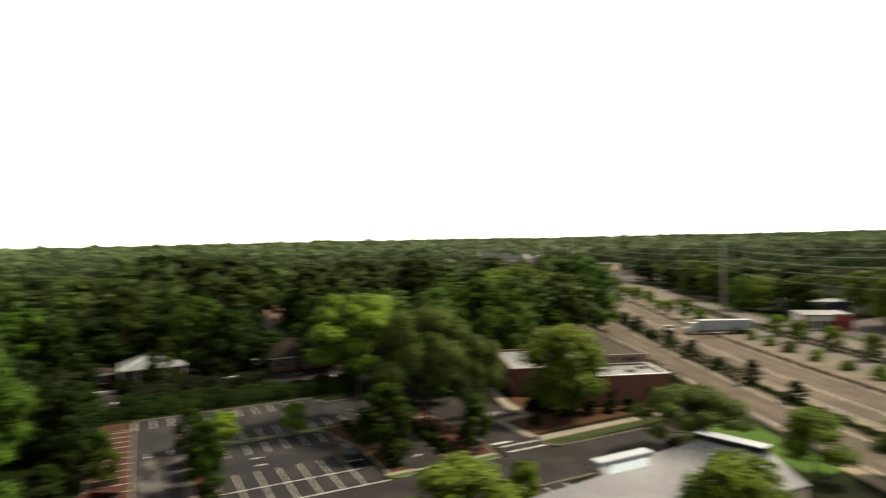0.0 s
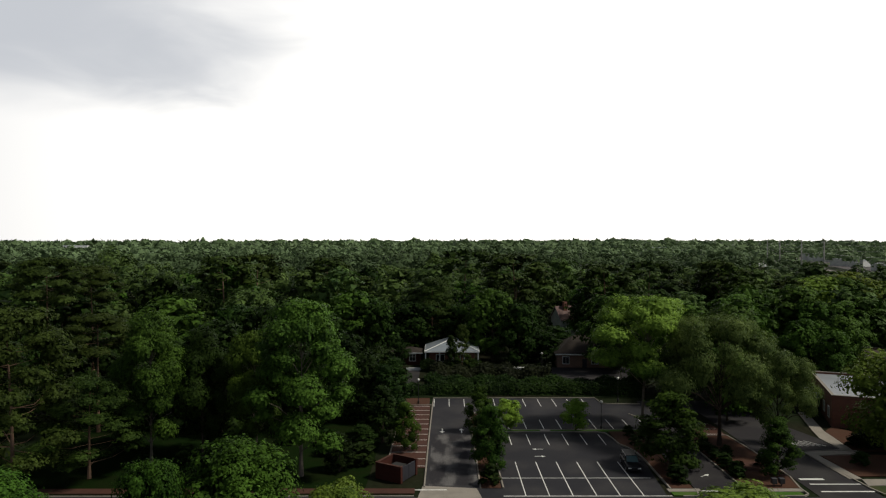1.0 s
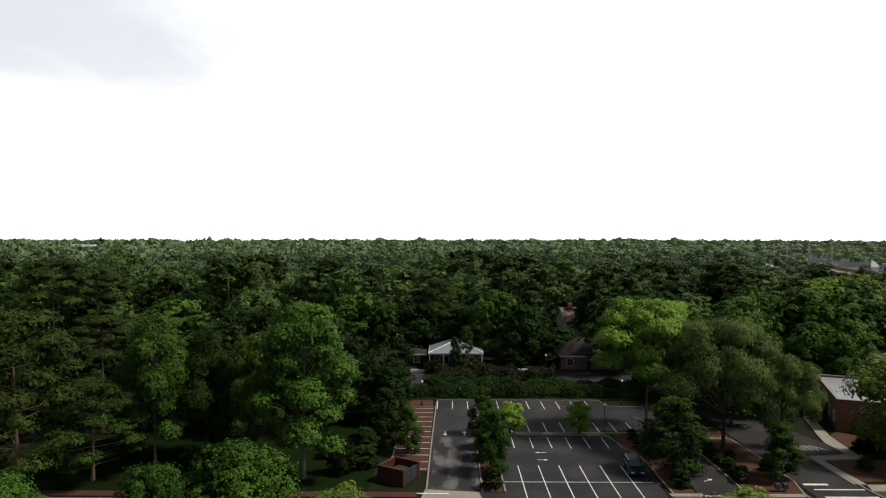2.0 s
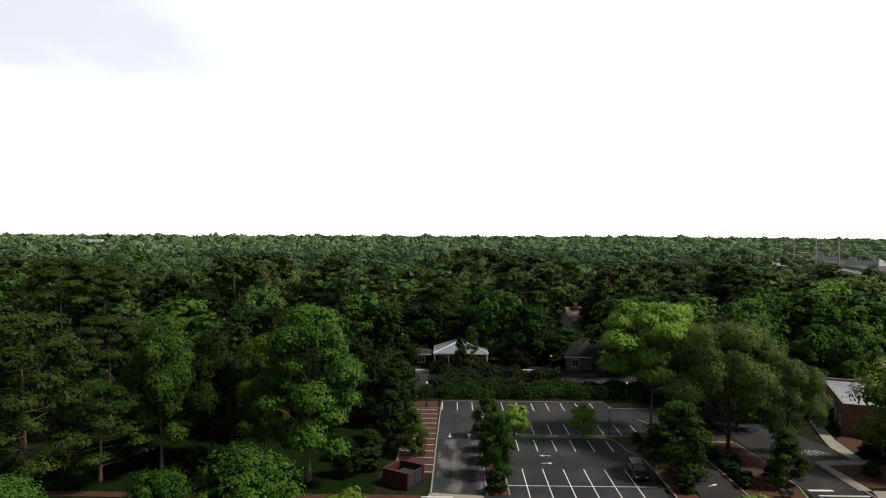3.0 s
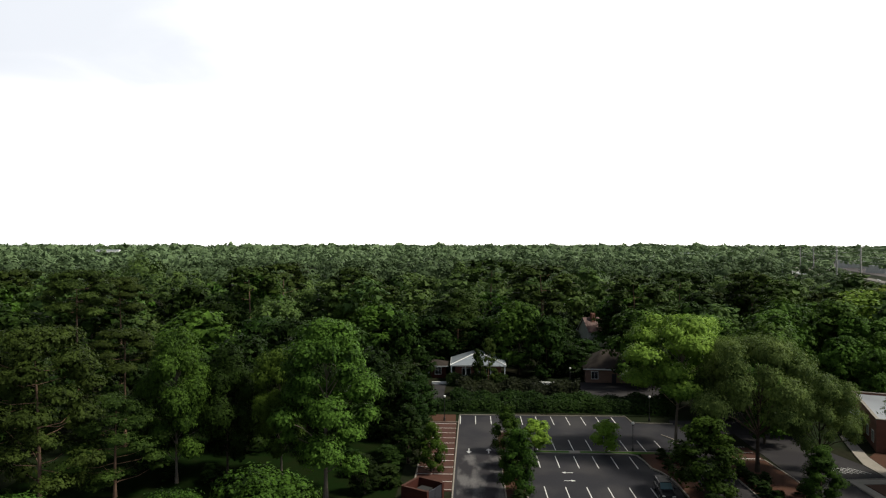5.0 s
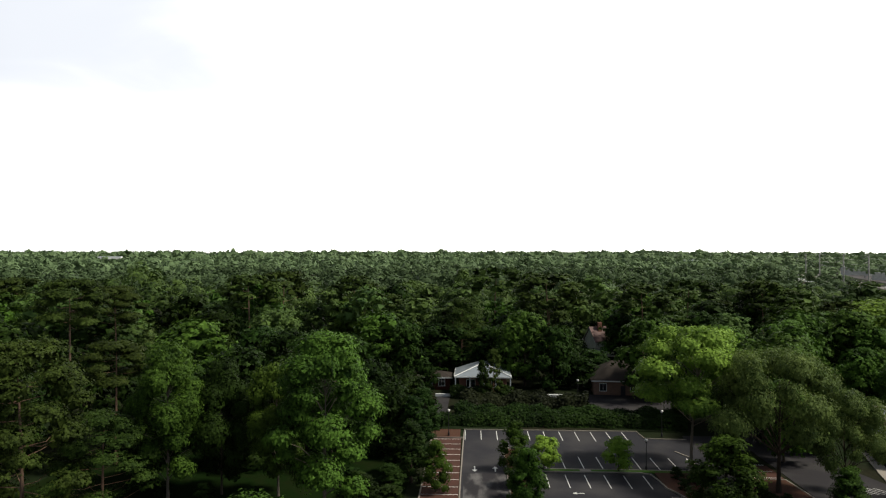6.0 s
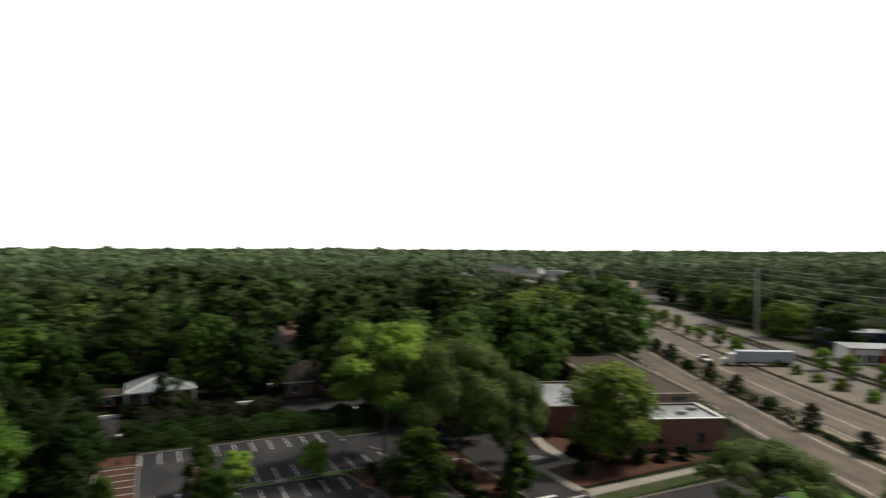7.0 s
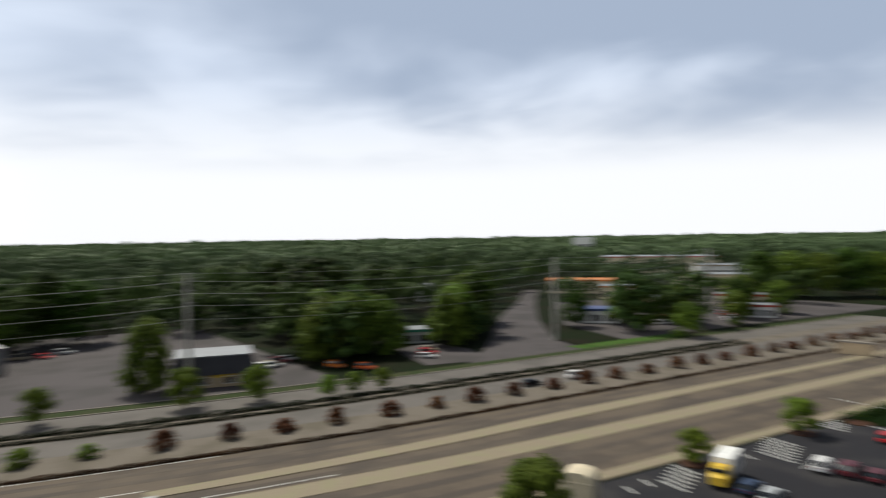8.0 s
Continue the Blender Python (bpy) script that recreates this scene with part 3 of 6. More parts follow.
# darker wheel-worn tracks and pale seams along the lanes
for w0, w1, y1 in ((-11.6, -10.2, 420), (-15.0, -13.6, 420), (-24.6, -22.4, 420), (-34.2, -32.4, 330), (-38.4, -36.8, 330)):
    setting("road_track", ribbon(band(w0, w1, -420 if w1 > -30 else -260, y1), -0.1, 0.009), TRACK, "dark wheel-worn track along the highway lanes", "road")

# highway markings
marks = tagged(new("lane_markings"), "white painted lane lines on the highway", "road marking", kind="structure")
for w, y0, y1 in ((-23.9, -30, 420), (-18.2, -8, 420), (-8.3, -20, 420), (-31.2, -10, 330), (-39.6, -10, 330)):
    part("lane_line", ribbon(band(w - 0.08, w + 0.08, y0, y1), 0.0, 0.012), WHITEPAINT, marks)

# ---- the car park ----
lot = setting("parking_lot", prism([(-1.9, 68), (26.4, 68), (27.4, 80), (27.2, 83.5), (25.8, 87), (25.6, 93.6), (33, 93.6), (36, 99), (36, 109.5), (28.9, 110), (28.7, 114), (-1.5, 114), (-1.7, 90)], -0.3, 0.008), ASPHALT, "dark asphalt car park with white stall lines", "parking lot")
setting("driveway", prism([(30.4, 67.9), (36.2, 67.9), (36.2, 84), (38, 104), (52, 104), (52, 112), (36.1, 112), (33.1, 93.4), (30.8, 84)], -0.3, 0.004), STREET, "dark asphalt driveway between planted beds", "driveway")
setting("driveway_bank", prism([(44, 67.9), (51.3, 67.9), (50.4, 83.4), (56.5, 84.4), (56.5, 89.5), (52.8, 103.9), (44.4, 103.9), (44.2, 86)], -0.3, 0.006), STREET, "dark asphalt entrance drive beside the brick building", "driveway")
setting("apron", prism([(-2.6, 67.6), (4.9, 67.6), (4.4, 70.6), (-2.1, 71.4)], -0.2, 0.03), CONCRETE, "pale concrete driveway apron", "pavement")
brick_lot = setting("brick_parking", box(-7.0, -2.0, 77.6, 109, -0.2, 0.012), BRICKPAVE, "red brick paved parking bays", "parking lot")


def kerb(points, width=0.18, z=0.14, name="kerb", mat=None):
    rows = []
    for i, p in enumerate(points):
        a, b = Vector(points[max(i - 1, 0)]), Vector(points[min(i + 1, len(points) - 1)])
        n = Vector((-(b - a).y, (b - a).x)).normalized() * width / 2
        rows.append((tuple(Vector(p) + n), tuple(Vector(p) - n)))
    return setting(name, ribbon(rows, -0.1, z), mat or CONCRETE, "pale concrete kerb round the car park", "kerb")


setting("worn_drive", box(-1.4, 4.7, 71.5, 92, -0.1, 0.0085), WORN, "dark asphalt aisle with pale worn patches", "driveway")
kerb([(-1.9, 71), (-1.8, 90), (-1.6, 109.2), (-1.5, 114.1), (10, 114.1), (28.8, 114.1), (29.1, 110), (31, 109.7), (36, 109.6)])
kerb([(-7.05, 77.8), (-7.05, 109.1), (-1.7, 109.1)])
kerb([(27.5, 70.2), (27.6, 80), (27.4, 83.5), (26.8, 85.5), (25.95, 87), (25.7, 90), (25.2, 92.3), (24, 92.9), (9, 92.9)])
kerb([(9, 94.0), (24, 94.0), (31, 94.0), (33, 96.5), (33.4, 100), (32, 103)])
kerb([(4.85, 70.6), (4.85, 84), (4.85, 103), (6, 104), (7.3, 103), (7.4, 95)])
kerb([(7.4, 92), (7.5, 80), (7.6, 70.6)])
kerb([(36.3, 70.3), (36.3, 84), (37.4, 91), (43.4, 91), (43.9, 84), (43.8, 74), (43, 70.4)])
kerb([(51.4, 70.4), (50.6, 83.5), (57, 84.2)])
kerb([(28.2, 68.1), (30, 68.1), (30.3, 69.2), (30.4, 70.3)])
kerb([(36.3, 70.3), (36.6, 68.6), (37.4, 68.1), (42.2, 68.1), (43, 68.7), (43, 70.4)])
kerb([(51.4, 70.4), (51.8, 68.7), (53, 68.1), (72, 68.1)])
kerb([(-140, 68.1), (-30, 68.1), (-3, 68.1)])
setting("bed_centre", box(4.95, 7.35, 70.6, 103, -0.2, 0.1), MULCH, "mulched planting strip between drive and stalls", "planting bed")
setting("island_grass", box(9, 31, 93.0, 93.9, -0.2, 0.11), BRIGHTGRASS, "narrow grass island between parking rows", "planting bed")
setting("bed_east", prism([(27.7, 70.4), (30.2, 70.4), (30.6, 84), (32.9, 93.3), (32.6, 93.8), (26, 93.8), (26, 87.2), (27.5, 83.8)], -0.2, 0.1), MULCH, "brown mulched bed with shrubs beside the stalls", "planting bed")
setting("bed_oak", prism([(36.5, 70.4), (42.9, 70.4), (43.6, 74), (43.7, 84), (43.3, 90.8), (37.5, 90.8), (36.5, 84)], -0.2, 0.1), MULCH, "brown mulched bed under a spreading oak", "planting bed")
setting("bed_bank", prism([(52.4, 74.2), (78, 75.3), (76, 80), (60, 82.2), (52.2, 81.8)], -0.2, 0.09), MULCH, "red-brown mulched bed before the brick building", "planting bed")
setting("bed_hedge", box(-12, 36, 114.3, 128, -0.2, 0.06), GROUNDCOVER, "dark ground strip under the back hedge", "planting bed")
setting("grass_street", prism([(51.6, 68.3), (80, 70.2), (80, 72), (51.6, 71.0)], -0.2, 0.08), VERGEGRASS, "mown grass strip along the side street", "lawn")
setting("grass_corner", prism([(66.5, 43), (77.5, 43), (84.5, 64), (72, 64)], -0.2, 0.07), BRIGHTGRASS, "bright mown grass at the street corner", "lawn")
setting("pavement_street", prism([(51.6, 71.1), (80, 72.1), (80, 73.6), (52.2, 73.2)], -0.2, 0.1), CONCRETE, "pale concrete pavement along the street", "pavement")
setting("pavement_bank", prism([(50.7, 73.3), (52.3, 73.3), (52.0, 82), (58.6, 82.6), (58.6, 84.1), (50.6, 83.4)], -0.2, 0.1), CONCRETE, "pale concrete path to the brick building", "pavement")
setting("pavement_entrance", prism([(56.6, 84.3), (58.1, 84.2), (59.4, 93), (62.7, 103.4), (61.4, 104), (57.8, 93.6), (56.6, 89.6)], -0.2, 0.1), CONCRETE, "pale concrete walk to the entrance", "pavement")
setting("bed_entrance", prism([(58.2, 84.2), (69.4, 82.4), (69.0, 84), (62.0, 95.4), (59.5, 93)], -0.2, 0.08), MULCH, "mulched bed against the brick wall", "planting bed")
setting("grass_island", box(27.2, 30.6, 68.3, 69.3, -0.2, 0.085), BRIGHTGRASS, "narrow grass strip in the kerbed island", "lawn")
setting("pavement_island", box(27.0, 30.9, 69.4, 70.3, -0.2, 0.09), CONCRETE, "pale concrete pavement crossing the island", "pavement")
setting("pavement_west", box(36.6, 43.0, 69.4, 70.3, -0.2, 0.09), CONCRETE, "pale concrete pavement by the driveway", "pavement")
setting("grass_kerb", box(37.2, 42.4, 68.3, 69.3, -0.2, 0.08), BRIGHTGRASS, "narrow grass strip along the kerb", "lawn")
setting("pavement_far_west", box(-140, -3, 69, 70.5, -0.2, 0.06), BRICKPAVE, "red brick pavement beside the lawn", "pavement")
setting("brick_bays_oak", box(38, 43.5, 91.3, 97, -0.2, 0.016), BRICKPAVE, "red brick parking bays", "parking lot")
setting("brick_walk_oak", box(38.6, 43.2, 75.8, 79.5, -0.1, 0.108), BRICKPAVE, "red brick paved walk in the bed", "pavement")
setting("yard_house", prism([(24, 128), (42, 128), (43, 136.9), (24, 136.9)], -0.2, 0.004), STREET, "dark asphalt yard before the brown house", "driveway")
setting("driveway_gable", prism([(-7.9, 118.8), (-5.2, 118.8), (-5.0, 139.6), (-7.8, 139.6)], -0.2, 0.07), STREET, "worn asphalt drive between the hedges", "driveway")
setting("bank_soil", prism([(-21, 134), (-13, 132), (-10, 138.5), (-19, 142)], -0.2, 0.25), MULCH, "bare red soil bank before the brick house", "planting bed")
setting("bed_corner", box(-9.4, -2.2, 109.2, 114.2, -0.2, 0.05), MULCH, "red-brown mulched corner beside the brick bays", "planting bed")
setting("driveway_house", prism([(8, 137), (44, 137), (44, 143), (34, 144.5), (8, 141)], -0.2, 0.0), STREET, "asphalt yard behind the hedge", "driveway")

line_me = {}


def line_mesh(length, width=0.11, mat=WHITEPAINT):
    key = (round(length, 2), width)
    if key not in line_me:
        me = bpy.data.meshes.new("stall_line")
        bm = box(-width / 2, width / 2, 0, length, 0, 0.006)
        bm.to_mesh(me)
        bm.free()
        me.materials.append(mat)
        line_me[key] = me
    return line_me[key]


for x0, n, y0, length in ((-1.35, 11, 108.2, 5.4), (10.75, 9, 94.4, 5.4), (10.3, 6, 86.8, 5.0), (10.02, 6, 68.2, 11.5)):
    for i in range(n):
        share("stall_line", line_mesh(length), lot, pose(x0 + 2.745 * i, y0, 0.009))
share("stall_line", line_mesh(18.6), lot, pose(26.3, 73.9, 0.010, 0, 0, 90))
share("stall_line", line_mesh(19.6, 0.16), lot, pose(27, 68.3, 0.010, 0, 0, 90))
for i in range(12):
    share("stall_line", line_mesh(4.9), brick_lot, pose(-2.05, 78.2 + 2.74 * i, 0.013, 0, 0, 90))
for i in range(3):
    share("stall_line", line_mesh(4.9, 0.1), brick_lot, pose(43.2, 91.8 + 2.7 * i, 0.02, 0, 0, 90))


def arrow(x, y, turn, parent=lot, size=1.0):
    bm = bmesh.new()
    add_box(bm, -0.09, 0.09, -1.1, 0.3, 0, 0.006)
    add_prism(bm, [(-0.42, 0.3), (0.42, 0.3), (0, 1.1)], 0, 0.006)
    ob = part("painted_arrow", bm, WHITEPAINT, parent)
    ob.matrix_basis = pose(x, y, 0.0095, 0, 0, turn) @ Matrix.Diagonal((size, size, 1, 1))


arrow(0.2, 93.7, 180)
arrow(3.2, 93.7, 0)
arrow(13.8, 84.9, 90, size=0.72)
arrow(13.7, 81.9, -90, size=0.72)
arrow(22.5, 104.5, 90, size=0.72)
arrow(22.5, 101.5, -90, size=0.72)
arrow(33.4, 74.7, -60, size=0.7)
arrow(34.6, 80.0, 100, size=0.4)
drive_marks = tagged(new("drive_markings"), "white stop bar and painted crossing lines", "road marking", kind="structure")
for x0, x1, y0, y1 in ((44.6, 47.6, 73.2, 73.7), (45, 51.3, 71.7, 71.95), (45, 51.3, 69.4, 69.7), (30.6, 33, 69.6, 69.9)):
    part("painted_bar", box(x0, x1, y0, y1, 0.004, 0.014), WHITEPAINT, drive_marks)
for i in range(5):
    ob = part("painted_bar", box(-0.05, 0.05, -1.5, 1.5, 0, 0.008), WHITEPAINT, drive_marks)
    ob.matrix_basis = pose(51.2 + 0.85 * i, 87.3, 0.007, 0, 0, 40)
part("painted_bar", box(-3.1, 0.8, 70.0, 70.25, 0.02, 0.036), WHITEPAINT, drive_marks)
for i in range(6):
    ob = part("painted_bar", box(-0.06, 0.06, 0, 5, 0, 0.008), WHITEPAINT, drive_marks)
    ob.matrix_basis = pose(31 + 2.75 * i, 51.8, 0.012, 0, 0, 0)

south_marks = tagged(new("south_lot_markings"), "white stall lines and hatched islands", "road marking", kind="structure")
for cx, cy, n, size in ((45.0, -64.4, 6, 4.4), (42.0, -85.4, 7, 5.6), (42.2, -104.5, 5, 4.4)):
    for i in range(n):
        q = (i - (n - 1) / 2) * 1.25
        ob = part("painted_bar", box(-0.12, 0.12, -size / 2, size / 2, 0, 0.008), WHITEPAINT, south_marks)
        ob.matrix_basis = pose(cx - 0.35 * q, cy + q, 0.012, 0, 0, 82)
for i in range(16):
    ob = part("painted_bar", box(-0.07, 0.07, 0, 5.2, 0, 0.008), WHITEPAINT, south_marks)
    ob.matrix_basis = pose(36.8 - 2.75 * i, -85 - 0.35 * i, 0.012, 0, 0, 8)
for i in range(12):
    ob = part("painted_bar", box(-0.07, 0.07, 0, 5.2, 0, 0.008), WHITEPAINT, south_marks)
    ob.matrix_basis = pose(41 - 2.75 * i, -128 - 0.35 * i, 0.012, 0, 0, 8)
for x, y, turn, size in ((46.6, -59.6, 70, 2.4), (46.6, -56.0, 70, 2.4), (44.4, -79.2, 70, 4.6), (36.6, -107.6, 82, 5.6), (44, -121.5, 84, 9.0), (40, -125, 84, 6.0)):
    ob = part("painted_bar", box(-0.11, 0.11, -size / 2, size / 2, 0, 0.008), WHITEPAINT, south_marks)
    ob.matrix_basis = pose(x, y, 0.062 if y < -110 else 0.012, 0, 0, turn)
for x, y in ((46.5, -70.2), (43.2, -95.5), (39.6, -108.0)):
    setting("island_bed", prism([(x + 1.9 * math.cos(a * 0.7), y + 1.9 * math.sin(a * 0.7)) for a in range(9)], -0.1, 0.14), MULCH, "mulched island with a young tree", "planting bed")
setting("grass_south", prism([(road_x(-106) - 44.4, -106), (road_x(-180) - 44.4, -180), (24, -180), (30, -112)], -0.2, 0.05), SHADEGRASS, "grass bank beyond the car park", "lawn")
setting("grass_cross", ribbon(band(31.5, 37, -170, -128), -0.2, 0.06), BRIGHTGRASS, "bright grass verge at the junction", "lawn")


# ---- buildings ----
U = math.degrees(math.atan2(-0.367, 0.93))
ROADFRAME = Matrix.Rotation(radians(U), 4, "Z")


def local(off, along):
    """Plan place from the distance across and along the highway's direction."""
    return 0.93 * off + 0.367 * along, -0.367 * off + 0.93 * along


def window_into(parent, x, y, z, w, h, facing, frame_mat=WHITEWALL):
    """A window with its frame, set on a wall; facing: 'y-' or 'x-' side of the thing, in its own axes."""
    turn = 0 if facing == "y-" else (-90 if facing == "x-" else 90)
    win = part("window", box(-w / 2, w / 2, -0.05, 0.06, -h / 2, h / 2), GLASS, parent)
    win.matrix_basis = pose(x, y, z, 0, 0, turn)
    bm = bmesh.new()
    for a in (-1, 1):
        add_box(bm, a * w / 2 - 0.06, a * w / 2 + 0.06, -0.09, 0.04, -h / 2 - 0.06, h / 2 + 0.06)
        add_box(bm, -w / 2, w / 2, -0.085, 0.04, a * h / 2 - 0.06, a * h / 2 + 0.06)
    add_box(bm, -0.025, 0.025, -0.08, 0.04, -h / 2, h / 2)
    part("window_frame", bm, frame_mat, win)
    return win


def flat_block(parent, x0, x1, y0, y1, h, wall, roof, cap, name="wall", edge=0.5):
    """A flat-roofed block: walls, a sunk roof and a parapet cap."""
    bm = bmesh.new()
    t = 0.35
    for a, b, c, d in ((x0, x1, y0, y0 + t), (x0, x1, y1 - t, y1), (x0, x0 + t, y0 + t, y1 - t), (x1 - t, x1, y0 + t, y1 - t)):
        add_box(bm, a, b, c, d, -0.1, h)
    part(name, bm, wall, parent)
    part("roof", box(x0 + t, x1 - t, y0 + t, y1 - t, h - edge - 0.3, h - edge), roof, parent)
    bm = bmesh.new()
    e = 0.06
    for a, b, c, d in ((x0 - e, x1 + e, y0 - e, y0 + t + e), (x0 - e, x1 + e, y1 - t - e, y1 + e), (x0 - e, x0 + t + e, y0 + t + e, y1 - t - e), (x1 - t - e, x1 + e, y0 + t + e, y1 - t - e)):
        add_box(bm, a, b, c, d, h, h + 0.1)
    part("parapet_cap", bm, cap, parent)


bank = thing("brick_building", ROADFRAME, "low red brick building with flat pale roof", "building")
flat_block(bank, 22.7, 34.2, 111.7, 132, 5.0, BRICK, PALEROOF, CONCRETE, edge=0.3)
flat_block(bank, 34.25, 49, 102.8, 113.0, 5.0, BRICK, PALEROOF, WHITEWALL, edge=0.3)
flat_block(bank, 34.25, 49.4, 113.05, 156, 6.6, BROWNBRICK, BROWNROOF, CONCRETE, edge=0.15)
for x in (38.5, 45.2):
    window_into(bank, x, 102.8, 1.9, 1.1, 1.5, "y-", DARKTRIM)
for x in (37, 41.5, 46):
    window_into(bank, x, 113.05, 5.8, 2.6, 0.5, "y-", DARKTRIM)
for y in (114, 118, 129):
    window_into(bank, 22.7, y, 1.9, 1.3, 1.7, "x-")
bm = bmesh.new()
add_prism(bm, [(20.2, 119), (22.7, 119), (22.7, 126), (20.2, 126)], 2.9, 3.15)
part("entrance_canopy", bm, PALEROOF, bank)
for y in (119.3, 125.7):
    part("canopy_post", box(20.3, 20.6, y - 0.15, y + 0.15, 0, 2.9), BRICK, bank)
part("entrance_door", box(22.6, 22.72, 121.5, 123.5, 0, 2.2), GLASS, bank)
for x, y in ((38, 108), (43, 106.5), (46, 109)):
    part("roof_unit", box(x, x + 1.5, y, y + 1.1, 4.68, 5.25, 0.06), METAL, bank)

near = thing("flat_roofed_building", pose(0, 0, 0), "low building with a wet grey flat roof and white fins", "building")
ROOFLINE = [(33, 47.0), (43.5, 48.2), (44.6, 50.2), (62.6, 51.2), (64.6, 44.2), (59.4, 36), (36, 37)]
part("wall", prism(ROOFLINE, -0.1, 3.8), CREAM, near)
part("roof", prism([(48 + (x - 48) * 1.01, 44 + (y - 44) * 1.01) for x, y in ROOFLINE], 3.8, 4.0), WETROOF, near, "wet grey roof membrane")
part("roof_patch", prism([(44.0, 48.0), (49.6, 47.9), (51.5, 50.0), (46.2, 50.0)], 4.0, 4.012), BLUEPATCH, near, "pale blue roof patch")
part("fin", box(45.0, 53.0, 50.6, 52.2, 3.3, 4.3, 0.05), WHITEROOF, near, "white raised fin")
for x in (45.4, 49, 52.6):
    part("fin_post", box(x - 0.12, x + 0.12, 51.4, 51.64, 0, 3.3), METAL, near)
ob = part("fin", box(-4.2, 4.2, -0.9, 0.9, 3.9, 4.5, 0.03), DARKTRIM, near)
ob.matrix_basis = pose(63.6, 48.6, 0, 0, 0, -76)
ob = part("fin_cover", box(-4.3, 4.3, -1.0, 1.0, 4.5, 4.62, 0.02), WHITEROOF, near)
ob.matrix_basis = pose(63.6, 48.6, 0, 0, 0, -76)
for x, y in ((54, 42), (57.5, 46), (48, 41)):
    part("roof_vent", tube([(x, y, 4.0), (x, y, 4.5)], [0.22, 0.22], 10), METAL, near)
setting("lot_near", prism([(28, 48.6), (45.5, 50.4), (45.5, 57.2), (28, 57.2)], -0.2, 0.01), STREET, "dark asphalt stalls beside the street", "parking lot")
setting("bed_near", prism([(53.2, 52.4), (64, 53.2), (72, 59.5), (66, 57.1), (54, 57.0)], -0.2, 0.1), MULCH, "dark mulched bed along the street", "planting bed")
kerb([(28, 57.35), (45, 57.35), (54, 57.3), (66, 57.4)])


def gable_house(m, w, d, eave, peak, wall, roof, trim, label):
    """A house whose gable faces its own y- side."""
    h = thing("house", m, label, "house")
    front = 0.5
    bm = prism([(-w / 2, 0), (w / 2, 0), (w / 2, d), (-w / 2, d)], -0.2, eave)
    part("wall", bm, wall, h)
    bm = bmesh.new()
    vs = [bm.verts.new(p) for y in (0.02, d - 0.02) for p in ((-w / 2, y, eave), (w / 2, y, eave), (0, y, peak))]
    bm.faces.new(vs[:3]), bm.faces.new(vs[5:2:-1])
    for a, b in ((0, 1), (1, 2), (2, 0)):
        bm.faces.new((vs[a], vs[b], vs[b + 3], vs[a + 3]))
    bmesh.ops.recalc_face_normals(bm, faces=bm.faces[:])
    part("gable", bm, trim, h)
    for s in (-1, 1):
        bm = bmesh.new()
        o = 0.5
        slope = (peak - eave) / (w / 2)
        ring = [(0, peak + 0.05), (s * (w / 2 + o), eave - slope * o + 0.05), (s * (w / 2 + o), eave - slope * o + 0.25), (0, peak + 0.25)]
        va = [bm.verts.new((x, -front, z)) for x, z in ring]
        vb = [bm.verts.new((x, d + o, z)) for x, z in ring]
        bm.faces.new(va), bm.faces.new(vb[::-1])
        for i in range(4):
            bm.faces.new((va[i], va[(i + 1) % 4], vb[(i + 1) % 4], vb[i]))
        bmesh.ops.recalc_face_normals(bm, faces=bm.faces[:])
        part("roof", bm, roof, h)
        bm = bmesh.new()
        va = [bm.verts.new((x * 0.999, -front - 0.05, z - 0.14)) for x, z in ring]
        vb = [bm.verts.new((x * 0.999, -front - 0.012, z - 0.14)) for x, z in ring]
        bm.faces.new(va), bm.faces.new(vb[::-1])
        for i in range(4):
            bm.faces.new((va[i], va[(i + 1) % 4], vb[(i + 1) % 4], vb[i]))
        bmesh.ops.recalc_face_normals(bm, faces=bm.faces[:])
        part("bargeboard", bm, WHITEWALL, h)
    for x in (-w * 0.28, w * 0.22):
        window_into(h, x, 0, 1.6, 1.5, 1.5, "y-")
    part("door", box(-0.5, 0.5, -0.06, 0.04, 0, 2.05), WHITEWALL, h)
    return h



